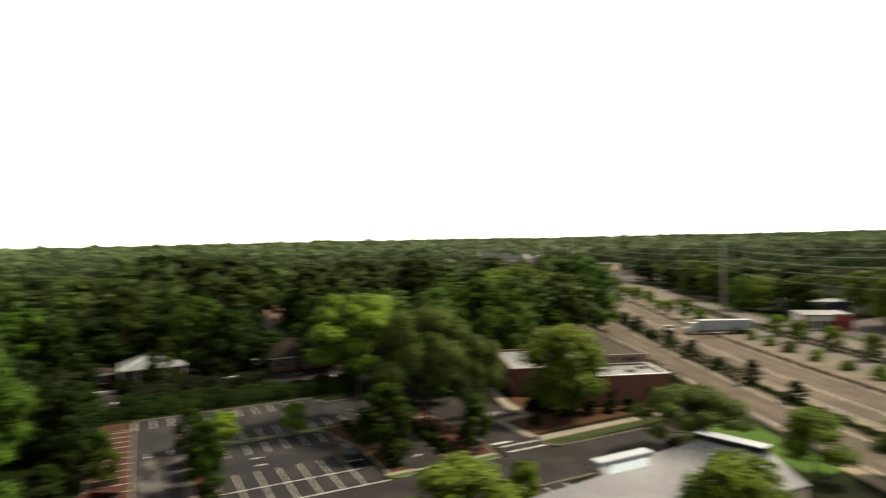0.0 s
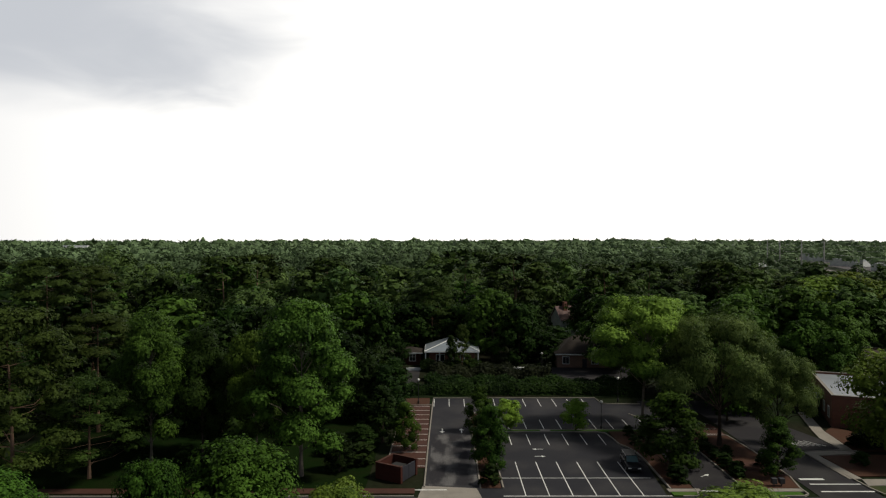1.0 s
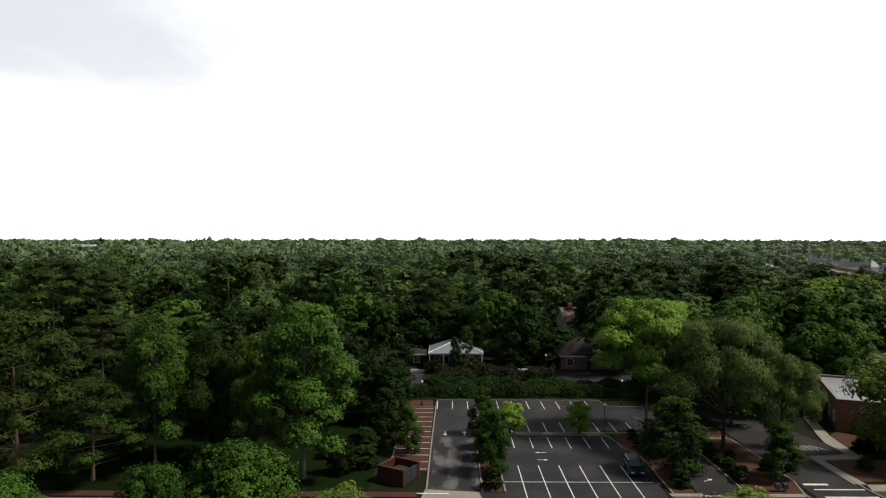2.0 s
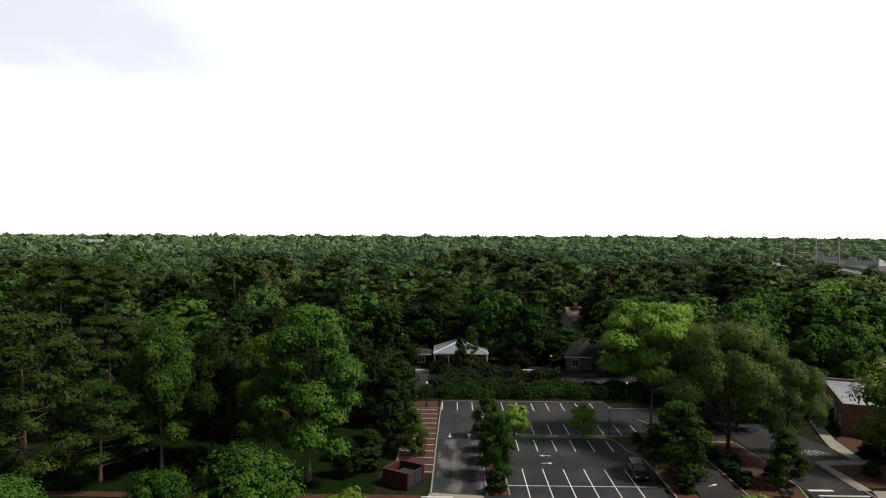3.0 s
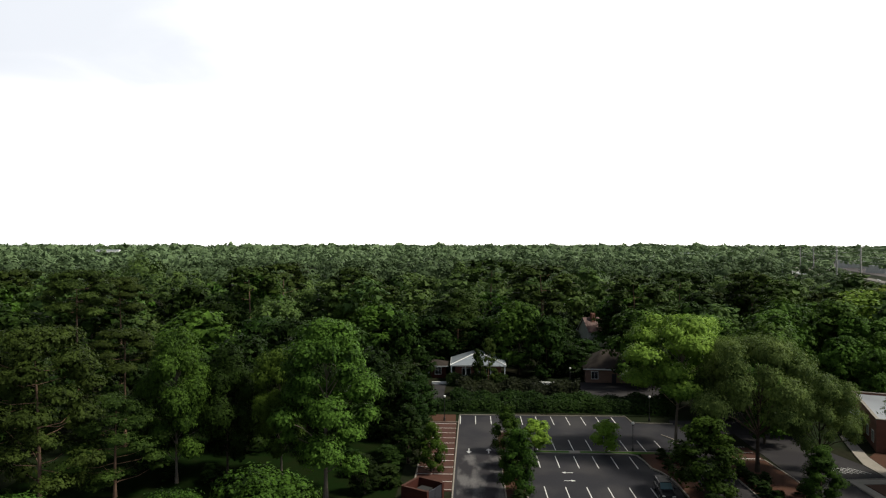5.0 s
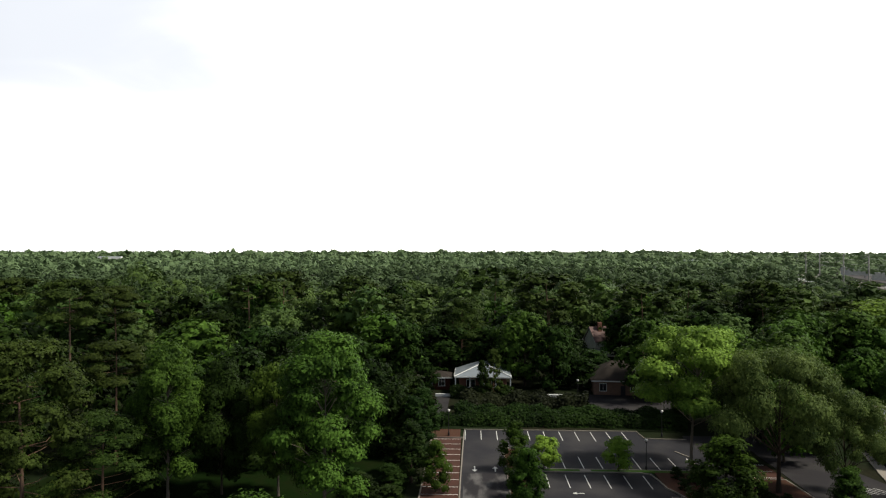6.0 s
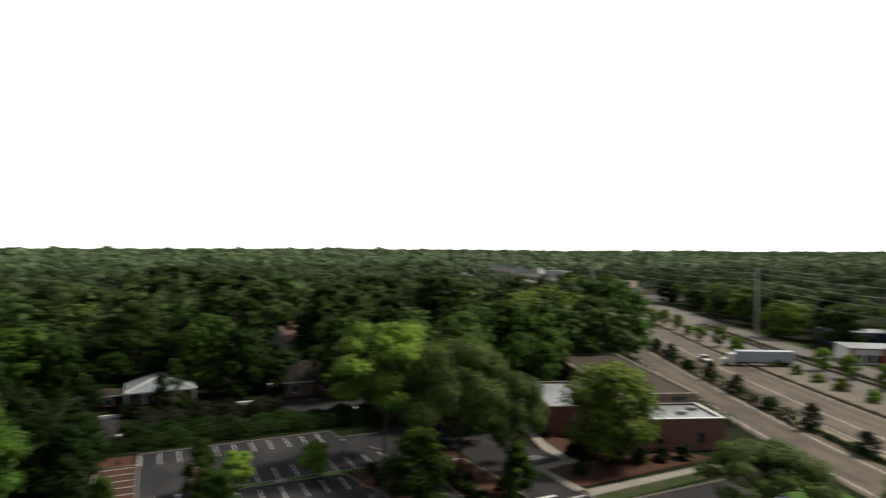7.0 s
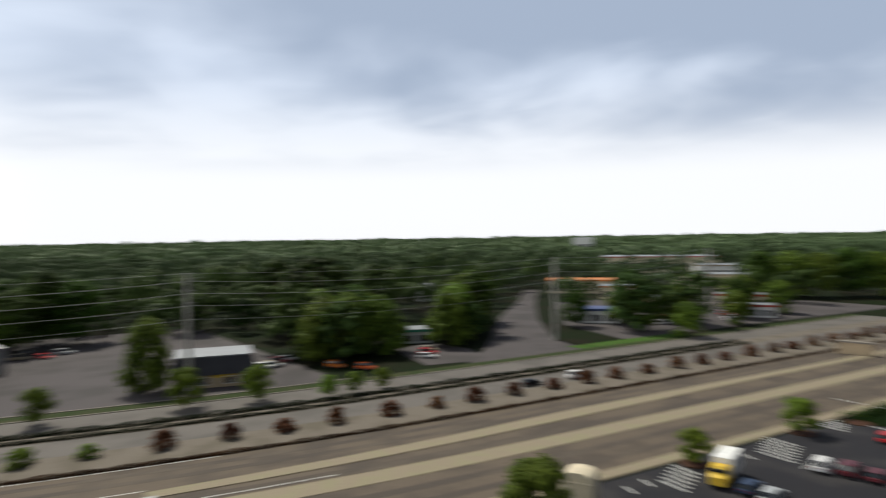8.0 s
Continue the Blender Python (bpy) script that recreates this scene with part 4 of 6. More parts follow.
def porch_house(m, w, d, eave, peak, wall, roof, label):
    """A small house whose pale hipped roof reaches forward over a porch on its own y- side."""
    h = thing("house", m, label, "house")
    part("wall", box(-w / 2 + 1.0, w / 2 - 1.0, 0, d, -0.2, eave - 0.3), wall, h)
    bm = bmesh.new()
    low = [bm.verts.new(p) for p in ((-w / 2, -2.3, eave), (w / 2, -2.3, eave), (w / 2, d + 0.6, eave), (-w / 2, d + 0.6, eave))]
    ridge = [bm.verts.new((0, y, peak)) for y in (2.0, d - 2.4)]
    for f in ((low[0], low[1], ridge[0]), (low[1], low[2], ridge[1], ridge[0]), (low[2], low[3], ridge[1]), (low[3], low[0], ridge[0], ridge[1]), low[::-1]):
        bm.faces.new(f)
    bmesh.ops.recalc_face_normals(bm, faces=bm.faces[:])
    part("roof", bm, roof, h)
    for s in (-1, 1):
        part("hip_cap", tube([(s * w / 2, -2.3, eave + 0.06), (0, 2.0, peak + 0.06)], [0.13, 0.13], 6), WHITEWALL, h)
        part("fascia", box(s * (w / 2 + 0.03) - 0.03, s * (w / 2 + 0.03) + 0.03, -2.3, d + 0.6, eave - 0.26, eave + 0.02), WHITEWALL, h)
    part("fascia", box(-w / 2 - 0.06, w / 2 + 0.06, -2.37, -2.31, eave - 0.26, eave + 0.02), WHITEWALL, h)
    for x in (-w / 2 + 0.25, -2.9, 2.9, w / 2 - 0.25):
        part("porch_post", box(x - 0.13, x + 0.13, -2.2, -1.94, 0, eave - 0.02), WHITEWALL, h)
    for x in (-2.7, 3.0):
        window_into(h, x, 0, 1.9, 2.0, 1.7, "y-")
    part("door", box(-0.5, 0.5, -0.06, 0.04, 0, 2.05), WHITEWALL, h)
    return h


porch_house(pose(2.3, 145, 0), 12.8, 8.5, 3.85, 6.15, BRICK, PALEMETAL, "small brick house with a pale hipped porch roof")


def hip_house(m, w, d, eave, peak, wall, roof, label):
    """A low house with a hipped roof; its long side faces its own y- side."""
    h = thing("house", m, label, "house")
    part("wall", box(-w / 2, w / 2, 0, d, -0.2, eave), wall, h)
    o = 0.6
    bm = bmesh.new()
    low = [bm.verts.new(p) for p in ((-w / 2 - o, -o, eave), (w / 2 + o, -o, eave), (w / 2 + o, d + o, eave), (-w / 2 - o, d + o, eave))]
    ridge = [bm.verts.new((s * (w / 2 - d * 0.42), d / 2, peak)) for s in (-1, 1)]
    for f in ((low[0], low[1], ridge[1], ridge[0]), (low[1], low[2], ridge[1]), (low[2], low[3], ridge[0], ridge[1]), (low[3], low[0], ridge[0]), low[::-1]):
        bm.faces.new(f)
    bmesh.ops.recalc_face_normals(bm, faces=bm.faces[:])
    part("roof", bm, roof, h)
    part("fascia", box(-w / 2 - o, w / 2 + o, -o - 0.05, -o - 0.004, eave - 0.2, eave + 0.06), WHITEWALL, h)
    for x in (-w * 0.36, w * 0.1, w * 0.34):
        window_into(h, x, 0, 1.7, 1.5, 1.7, "y-")
    part("door", box(-1.4, -0.4, -0.06, 0.04, 0, 2.05), DARKTRIM, h)
    part("chimney", box(1.2, 2.2, d * 0.6, d * 0.6 + 0.9, eave + 1.0, peak + 0.8), wall, h)
    return h


hip_house(pose(34.2, 142.8, 0, 0, 0, -4), 14.5, 11, 3.2, 6.8, BROWNBRICK, SHINGLE, "brown brick house with a dark hipped roof")
h3 = gable_house(pose(36.2, 197, 0, 0, 0, -72), 7, 9, 5.0, 8.6, WHITEWALL, REDSHINGLE, WHITEWALL, "white house with a faded red roof and chimney")
part("chimney", box(0.4, 1.4, 2, 3.2, 7, 10.2), BRICK, h3)
hip_house(pose(-11.2, 147, 0), 12, 5, 2.9, 3.9, DARKBRICK, SHINGLE, "dark red brick house among trees")
gable_house(pose(-26, 133, 0, 0, 0, 15), 12, 9, 2.6, 4.6, BRICK, REDSHINGLE, BRICK, "low red-roofed brick house in the trees")
wall_low = thing("low_wall", pose(0, 0, 0), "long low white wall beyond the hedge", "wall")
part("wall", box(12.2, 19.6, 139.9, 140.3, 0, 0.7, 0.03), WHITEWALL, wall_low)
step_low = thing("low_wall", pose(0, 0, 0), "short low white wall at the head of the drive", "wall")
part("wall", box(-8.2, -4.2, 139.8, 140.15, 0, 0.62, 0.03), WHITEWALL, step_low)


enc = thing("bin_enclosure", pose(-5.5, 74.6, 0, 0, 0, 60), "red brick enclosure for refuse bins", "enclosure")
for a, b, c, d in ((-1.9, 1.9, 1.65, 1.9), (-1.9, -1.65, -1.65, 1.65), (1.65, 1.9, -1.65, 1.65), (-1.9, -1.5, -1.9, -1.65), (1.5, 1.9, -1.9, -1.65)):
    part("wall", box(a, b, c, d, 0, 2.0), DARKBRICK, enc)
    part("coping", box(a - 0.04, b + 0.04, c - 0.04, d + 0.04, 2.0, 2.07), BRICKPAVE, enc)
part("gate", box(-1.48, -0.03, -1.82, -1.72, 0.1, 1.85), DARKTRIM, enc)
part("gate", box(0.03, 1.48, -1.82, -1.72, 0.1, 1.85), DARKTRIM, enc)
bin_ob = thing("refuse_bin", pose(-5.5, 74.7, 0, 0, 0, 60), "dark green steel refuse bin in its enclosure", "bin")
part("body", box(-1.0, 1.0, -0.8, 0.8, 0.1, 1.3, 0.04), DARKTRIM, bin_ob)
for y in (-0.42, 0.42):
    part("lid", box(-1.04, 1.04, y - 0.41, y + 0.41, 1.3, 1.37, 0.02), TYRE, bin_ob)

shop = thing("white_roofed_shop", pose(158, 16, 0, 0, 0, 12), "tan shop with a large white roof and blue fascia", "shop")
part("wall", box(0, 24, -9.2, 9.2, -0.1, 4.0), TANWALL, shop)
part("fascia", box(-0.9, 0.0, -9.9, 9.9, 4.2, 5.0), DARKTRIM, shop)
part("sign", box(-0.98, -0.9, -5, 5, 4.35, 4.8), YELLOW, shop, "yellow sign strip")
bm = prism([(-1.9, -10), (25.1, -10), (25.1, 10), (-1.9, 10)], 5.0, 5.25)
low = [bm.verts.new(p) for p in ((-1.7, -9.8, 5.25), (24.9, -9.8, 5.25), (24.9, 9.8, 5.25), (-1.7, 9.8, 5.25))]
crest = [bm.verts.new(p) for p in ((11.5, -7.2, 7.0), (11.5, 7.2, 7.0))]
for f in ((low[0], low[3], crest[1], crest[0]), (low[3], low[2], crest[1]), (low[2], low[1], crest[0], crest[1]), (low[1], low[0], crest[0])):
    bm.faces.new(f)
part("roof", bm, WHITEROOF, shop, "low white hipped roof")
part("rear_roof", prism([(25.2, -20), (44, -20), (44, -2), (25.2, -2)], 0, 6.4), METAL, shop)
part("awning", box(-1.4, -0.02, -2.6, 2.6, 2.7, 2.85), DARKTRIM, shop)
for y in (-7.4, -4.4, 4.4, 7.4):
    window_into(shop, 0, y, 1.6, 2.2, 1.7, "x-", DARKTRIM)
part("door", box(-0.06, 0.05, -1.6, 1.6, 0, 2.4), GLASS, shop)
for y in (-9.4, -4, 4, 9.4):
    part("canopy_post", box(-0.85, -0.65, y - 0.1, y + 0.1, 0, 4.2), TANWALL, shop)

grey = thing("mansard_shop", pose(137, -34.5, 0, 0, 0, -18), "tan shop with a dark mansard and pale flat roof", "shop")
part("wall", box(0.3, 13, -7.0, 9.5, -0.1, 3.0), TANWALL, grey)
bm = bmesh.new()
lo = [bm.verts.new(p) for p in ((-0.6, -7.9, 2.9), (14, -7.9, 2.9), (14, 10.4, 2.9), (-0.6, 10.4, 2.9))]
hi = [bm.verts.new(p) for p in ((0.8, -6.7, 6.6), (12.6, -6.7, 6.6), (12.6, 9.2, 6.6), (0.8, 9.2, 6.6))]
bm.faces.new(hi), bm.faces.new(lo[::-1])
for i in range(4):
    bm.faces.new((lo[i], lo[(i + 1) % 4], hi[(i + 1) % 4], hi[i]))
part("mansard", bm, DARKTRIM, grey)
part("roof", box(0.7, 12.7, -6.8, 9.3, 6.604, 6.85), PALEROOF, grey)
part("sign", box(0.22, 0.3, -3, 1.5, 2.1, 2.8), YELLOW, grey, "yellow sign strip")
for y in (-5, -2, 3.5, 7):
    window_into(grey, 0.3, y, 1.5, 2.0, 1.6, "x-", WHITEWALL)

diner = thing("red_fronted_restaurant", pose(182.5, 112.5, 0, 0, 0, -40), "small white restaurant with red panels", "restaurant")
part("wall", box(-6.5, 6.5, 0, 12, -0.1, 4.2), WHITEWALL, diner)
part("roof", box(-6.8, 6.8, -0.3, 12.3, 4.2, 4.6), PALEROOF, diner)
part("panel", box(1.5, 6.6, -0.12, 0, 0.2, 4.8), REDTRIM, diner)
part("panel", box(-6.6, -5.6, -0.12, 0, 0.2, 4.4), REDTRIM, diner)
for x in (-4.2, -1.6, 0.6, 4):
    window_into(diner, x, -0.12 if x > 1 else 0, 1.7, 1.6, 1.9, "y-", DARKTRIM)


def plain_shop(m, w, d, h, wall, roof, label, trim=None):
    s = thing("shop_building", m, label, "shop")
    part("wall", box(-w / 2, w / 2, 0, d, -0.1, h - 0.4), wall, s)
    part("fascia", box(-w / 2 - 0.3, w / 2 + 0.3, -0.4, d + 0.2, h - 0.4, h + 0.3), trim or wall, s)
    part("roof", box(-w / 2 - 0.2, w / 2 + 0.2, -0.3, d + 0.1, h + 0.3, h + 0.42), roof, s)
    n = max(2, int(w / 4))
    for i in range(n):
        window_into(s, -w / 2 + w * (i + 0.5) / n, 0, h * 0.4, w / n * 0.6, h * 0.45, "y-", DARKTRIM)
    return s


plain_shop(pose(229, 46, 0, 0, 0, -75), 16, 9, 3.6, WHITEWALL, PALEROOF, "low white shop with dark windows")
plain_shop(pose(217, 138, 0, 0, 0, -45), 20, 12, 3.8, BLUETRIM, PALEROOF, "blue-fronted shop with a pale roof", BLUETRIM)
plain_shop(pose(238, 104, 0, 0, 0, -60), 16, 9, 4.2, WHITEWALL, METAL, "white workshop with a grey roof")
plain_shop(pose(156, -97, 0, 0, 0, -118), 13, 8, 3.8, WHITEWALL, PALEROOF, "white shop with a green awning", GREENAWN)
plain_shop(pose(146, -172, 0, 0, 0, -140), 15, 10, 4.8, WHITEWALL, BLUETRIM, "white shop with a blue roof", BLUETRIM)
plain_shop(pose(116, -226, 0, 0, 0, -150), 14, 9, 4.4, WHITEWALL, PALEROOF, "white shop with a red fascia", REDTRIM)
plain_shop(pose(160, -215, 0, 0, 0, -145), 22, 12, 5.0, TANWALL, PALEROOF, "tan shop with a pale flat roof")
plain_shop(pose(190, -250, 0, 0, 0, -145), 26, 14, 6.0, CREAM, PALEROOF, "cream shop with an orange fascia", ORANGE)
plain_shop(pose(136, -256, 0, 0, 0, -150), 20, 10, 5.0, CREAM, PALEROOF, "cream shop with red trim", REDTRIM)
plain_shop(pose(252, -178, 0, 0, 0, -115), 16, 10, 8, WHITEWALL, PALEROOF, "tall white building rising above the trees")
plain_shop(pose(225, -260, 0, 0, 0, -140), 40, 18, 7, CREAM, ORANGE, "long cream building with an orange roof", ORANGE)
plain_shop(pose(190, -330, 0, 0, 0, -145), 40, 20, 8, CREAM, PALEROOF, "cream retail block with a pale roof", TANWALL)
plain_shop(pose(300, -440, 0, 0, 0, -145), 90, 40, 13, CREAM, PALEROOF, "large cream retail block with a red fascia", REDTRIM)
plain_shop(pose(220, -420, 0, 0, 0, -145), 60, 30, 9, WHITEWALL, PALEROOF, "wide pale retail block", TANWALL)
plain_shop(pose(650, -760, 0, 0, 0, -140), 30, 20, 27, WHITEWALL, WHITEROOF, "tall pale distant building", WHITEWALL)
plain_shop(pose(560, 60, 0, 0, 0, -80), 30, 20, 15, CREAM, PALEROOF, "pale distant roofs above the woods")
plain_shop(pose(-760, 1300, 0, 0, 0, 20), 44, 20, 21.5, WHITEWALL, WHITEROOF, "white distant building above the woods")

for y, off, w, h, a in ((338, -50, 22, 3.0, -65), (352, 70, 20, 5, 115), (430, 74, 20, 5, 115), (505, 66, 22, 6, 112), (560, -64, 18, 6, -65), (610, 66, 24, 7, 112), (690, -66, 24, 7, -68), (730, 62, 40, 8, 112), (840, -68, 40, 9, -68), (900, 66, 44, 10, 112)):
    plain_shop(pose(road_x(y) + off, y, 0, 0, 0, a), w, 14, h, WHITEWALL if h > 6 else CREAM, PALEROOF, "pale flat-roofed building in the distant town")
plain_shop(pose(400, 1150, 0, 0, 0, -15), 60, 24, 17, WHITEWALL, WHITEROOF, "long white distant building above the woods")
sign = thing("cream_sign_pier", pose(46.0, -46.0, 0, 0, 0, 25), "cream stucco corner pier with a rounded top", "pier")
part("body", box(-1.78, 1.78, -1.58, 1.58, 0, 4.5, 0.05), CREAM, sign)
part("cornice", box(-1.95, 1.95, -1.75, 1.75, 4.0, 4.2, 0.05), CREAM, sign)
bm = bmesh.new()
add_prism(bm, [(1.8 * math.cos(math.pi * i / 12), 0.75 * math.sin(math.pi * i / 12)) for i in range(13)], -1.6, 1.6)
bmesh.ops.transform(bm, matrix=pose(0, 0, 4.5, 90, 0, 0), verts=bm.verts[:])
part("rounded_top", bm, CREAM, sign)
monument = thing("monument_sign", pose(63.2, -173, 0, 0, 0, 10), "low tan masonry sign on the median", "sign")
part("base", box(-4, 4, -0.6, 0.6, 0, 3.0, 0.05), TANWALL, monument)
part("cap", box(-4.3, 4.3, -0.8, 0.8, 3.0, 3.4), CONCRETE, monument)


# ---- vehicles ----
def loft(rows, bm=None):
    """A closed body from cross-sections: rows of (x, half width low, half width high, z low, z high)."""
    bm = bm or bmesh.new()
    rings = []
    for x, a, b, z0, z1 in rows:
        zm = z0 + (z1 - z0) * 0.45
        rings.append([bm.verts.new(p) for p in ((x, -a * 0.9, z0), (x, -a, zm), (x, -b, z1 - 0.06), (x, -b * 0.8, z1), (x, b * 0.8, z1), (x, b, z1 - 0.06), (x, a, zm), (x, a * 0.9, z0))])
    for r, s in zip(rings, rings[1:]):
        for k in range(8):
            bm.faces.new((r[k], r[(k + 1) % 8], s[(k + 1) % 8], s[k]))
    bm.faces.new(rings[0][::-1])
    bm.faces.new(rings[-1])
    bmesh.ops.recalc_face_normals(bm, faces=bm.faces[:])
    return bm


CAR_SHAPES = {
    "suv": (4.8, 0.95, 1.02, 1.72, (-0.2, 0.25, 0.95, 2.05, 2.3)),
    "sedan": (4.7, 0.9, 0.88, 1.42, (-0.2, 0.35, 1.0, 1.85, 2.2)),
    "pickup": (5.5, 0.97, 1.05, 1.82, (-0.3, 0.15, 0.6, 0.75, 0.95)),
}
car_made = {}


def car(kind, x, y, turn, colour, label, glass=GLASS):
    """A car that heads along its own -x; the first of a kind is built and the rest copied."""
    key = (kind, glass.name)
    m = pose(x, y, 0.0, 0, 0, turn)
    if key in car_made:
        ob = copy_thing(car_made[key], m)
        tagged(ob, label)
    else:
        ln, hw, belt, top, g = CAR_SHAPES[kind]
        ob = thing("car", m, label, "car", "parked cars")
        f, r = -ln / 2, ln / 2
        body = part("body", loft([(f, hw * 0.8, hw * 0.75, 0.38, belt * 0.72), (f + 0.25, hw, hw * 0.9, 0.3, belt * 0.84), (f + 1.3, hw, hw * 0.95, 0.28, belt), (r - 0.6, hw, hw * 0.95, 0.28, belt), (r - 0.12, hw, hw * 0.9, 0.32, belt * 0.97), (r, hw * 0.85, hw * 0.8, 0.42, belt * 0.85)]), PAINT, ob)
        x0 = f + 1.25
        cabin = part("cabin_glass", loft([(x0, hw * 0.9, hw * 0.84, belt - 0.05, belt + 0.02), (x0 + 0.75, hw * 0.92, hw * 0.76, belt - 0.05, top - 0.05), (g[3], hw * 0.92, hw * 0.76, belt - 0.05, top - 0.06), (g[4] - 0.02, hw * 0.88, hw * 0.78, belt - 0.05, belt + 0.04)]), GLASS, ob, "dark glass windows")
        bm = bmesh.new()
        quad = [(x0 + 0.02, -hw * 0.78, belt + 0.06), (x0 + 0.02, hw * 0.78, belt + 0.06), (x0 + 0.72, hw * 0.68, top - 0.08), (x0 + 0.72, -hw * 0.68, top - 0.08)]
        va = [bm.verts.new((qx - 0.05, qy, qz + 0.03)) for qx, qy, qz in quad]
        vb = [bm.verts.new(q) for q in quad]
        bm.faces.new(va), bm.faces.new(vb[::-1])
        for k in range(4):
            bm.faces.new((va[k], vb[k], vb[(k + 1) % 4], va[(k + 1) % 4]))
        bmesh.ops.recalc_face_normals(bm, faces=bm.faces[:])
        part("windscreen", bm, glass, ob, "glass windscreen")
        part("roof", box(x0 + 0.72, g[3] + 0.05, -hw * 0.74, hw * 0.74, top - 0.07, top, 0.03), PAINT, ob)
        bm = bmesh.new()
        for s in (-1, 1):
            for px in (x0 + 0.72, (x0 + 0.7 + g[3]) / 2, g[3]):
                add_box(bm, px - 0.05, px + 0.05, s * hw * 0.84 - 0.06, s * hw * 0.84 + 0.06, belt - 0.02, top - 0.06)
        part("pillars", bm, PAINT, ob)
        for s in (-1, 1):
            part("headlight", box(f - 0.01, f + 0.2, s * hw * 0.62 - 0.2, s * hw * 0.62 + 0.2, belt * 0.6, belt * 0.72, 0.02), LIGHTCOVER, ob, "clear headlight")
            part("tail_light", box(r - 0.14, r + 0.01, s * hw * 0.72 - 0.1, s * hw * 0.72 + 0.1, belt * 0.62, belt * 0.85, 0.02), REDLENS, ob, "red tail light")
            part("mirror", box(x0 + 0.35, x0 + 0.5, s * (hw + 0.09) - 0.1, s * (hw + 0.09) + 0.1, belt - 0.02, belt + 0.14, 0.02), PAINT, ob)
            for wx in (f + 0.95, r - 0.95):
                wheel = part("wheel", tube([(wx, s * (hw - 0.2), 0.34), (wx, s * (hw + 0.01), 0.34)], [0.34, 0.34], 14), TYRE, ob)
                part("rim", tube([(wx, s * (hw - 0.02), 0.34), (wx, s * (hw + 0.025), 0.34)], [0.2, 0.2], 10), METAL, wheel)
        part("bumper", box(f - 0.06, f + 0.12, -hw * 0.8, hw * 0.8, 0.36, 0.52, 0.03), PAINT, ob)
        part("bumper", box(r - 0.12, r + 0.06, -hw * 0.8, hw * 0.8, 0.4, 0.56, 0.03), PAINT, ob)
        if kind == "pickup":
            part("bed_cover", box(g[4] + 0.1, r - 0.15, -hw * 0.8, hw * 0.8, belt - 0.02, belt + 0.03), DARKTRIM, ob)
        car_made[key] = ob
    for c in ob.children_recursive:
        c.color = (*colour, 1)
    return ob


BLACK, WHITE, SILVER, RED, NAVY, MAROON, SAND = (0.012, 0.012, 0.014), (0.75, 0.75, 0.75), (0.4, 0.42, 0.44), (0.5, 0.015, 0.02), (0.03, 0.05, 0.1), (0.12, 0.03, 0.04), (0.35, 0.3, 0.22)
car("suv", 24.9, 77.7, 86, BLACK, "black sport utility car parked across a stall", TEALGLASS)
for i, (c, kind) in enumerate(((BLACK, "suv"), (NAVY, "sedan"), (WHITE, "sedan"), (SILVER, "suv"), (NAVY, "sedan"), (SILVER, "sedan"), (WHITE, "suv"), (NAVY, "suv"))):
    car(kind, 168.4 - 1.3 * i, 84.6 - 3.7 * i, 20, c, ("black" if c == BLACK else "white" if c == WHITE else "silver" if c == SILVER else "dark blue") + " car parked beside the highway verge")
for i, (x, y, c, kind) in enumerate(((238, 92, RED, "sedan"), (241, 86, WHITE, "suv"), (244, 81, BLACK, "suv"), (222, 96, WHITE, "pickup"), (226, 90, SILVER, "sedan"), (206, -2, SAND, "pickup"), (204, -8, RED, "sedan"), (208, -13, SILVER, "suv"), (212, -4, BLACK, "suv"), (150, -52, SILVER, "sedan"), (153, -48, WHITE, "sedan"))):
    car(kind, x, y, 25 + 40 * (i % 2), c, "parked car on the grey shop forecourt")
TONES = ((WHITE, "white"), (SILVER, "silver"), (BLACK, "black"), (RED, "red"), (WHITE, "white"), (NAVY, "dark blue"), (SAND, "sand-coloured"), (SILVER, "silver"), (MAROON, "maroon"))
for i in range(19):
    row, k = i // 7, i % 7
    c, tone = TONES[(i * 5 + row) % 9]
    car(("suv", "sedan", "pickup")[(i + row) % 3], 241 + 3.4 * k + 11 * row - 4 * (row == 2), 104 - 4.6 * k + 5 * row, 22 + 5 * (i % 3), c, tone + " vehicle parked in the crowded yard")
car("sedan", road_x(15) + 4.5, 14.5, 72, BLACK, "black car on the far highway lanes")
car("sedan", road_x(-86) + 4.4, -86.7, 80, BLACK, "dark car on the far highway lanes")
car("suv", road_x(-99) + 4.6, -99.3, 80, WHITE, "white car on the far highway lanes")
car("pickup", road_x(137) - 18.5, 137.4, 63, WHITE, "white pickup on the highway")
car("sedan", road_x(-300) - 2, -215, 85, WHITE, "white car far along the highway")
for x, y, c, kind, name in ((34.5, -81.6, WHITE, "suv", "white"), (31.6, -82.6, MAROON, "suv", "maroon"), (28.6, -83.0, MAROON, "sedan", "maroon"), (25.6, -83.3, SILVER, "sedan", "silver"), (22.8, -83.8, SILVER, "suv", "silver"), (33.2, -101.2, RED, "sedan", "red"), (37.0, -67.2, NAVY, "sedan", "dark blue"), (34.2, -66.8, SILVER, "sedan", "silver")):
    car(kind, x, y, 98, c, name + " car parked in the dark asphalt lot")
for i in range(16):
    c, tone = TONES[(i * 4) % 9]
    car(("suv", "sedan")[i % 2], 128 + 3.1 * (i % 8) - 14 * (i // 8), -186 - 4.2 * (i % 8) - 22 * (i // 8), 60, c, tone + " car parked before the far shops")
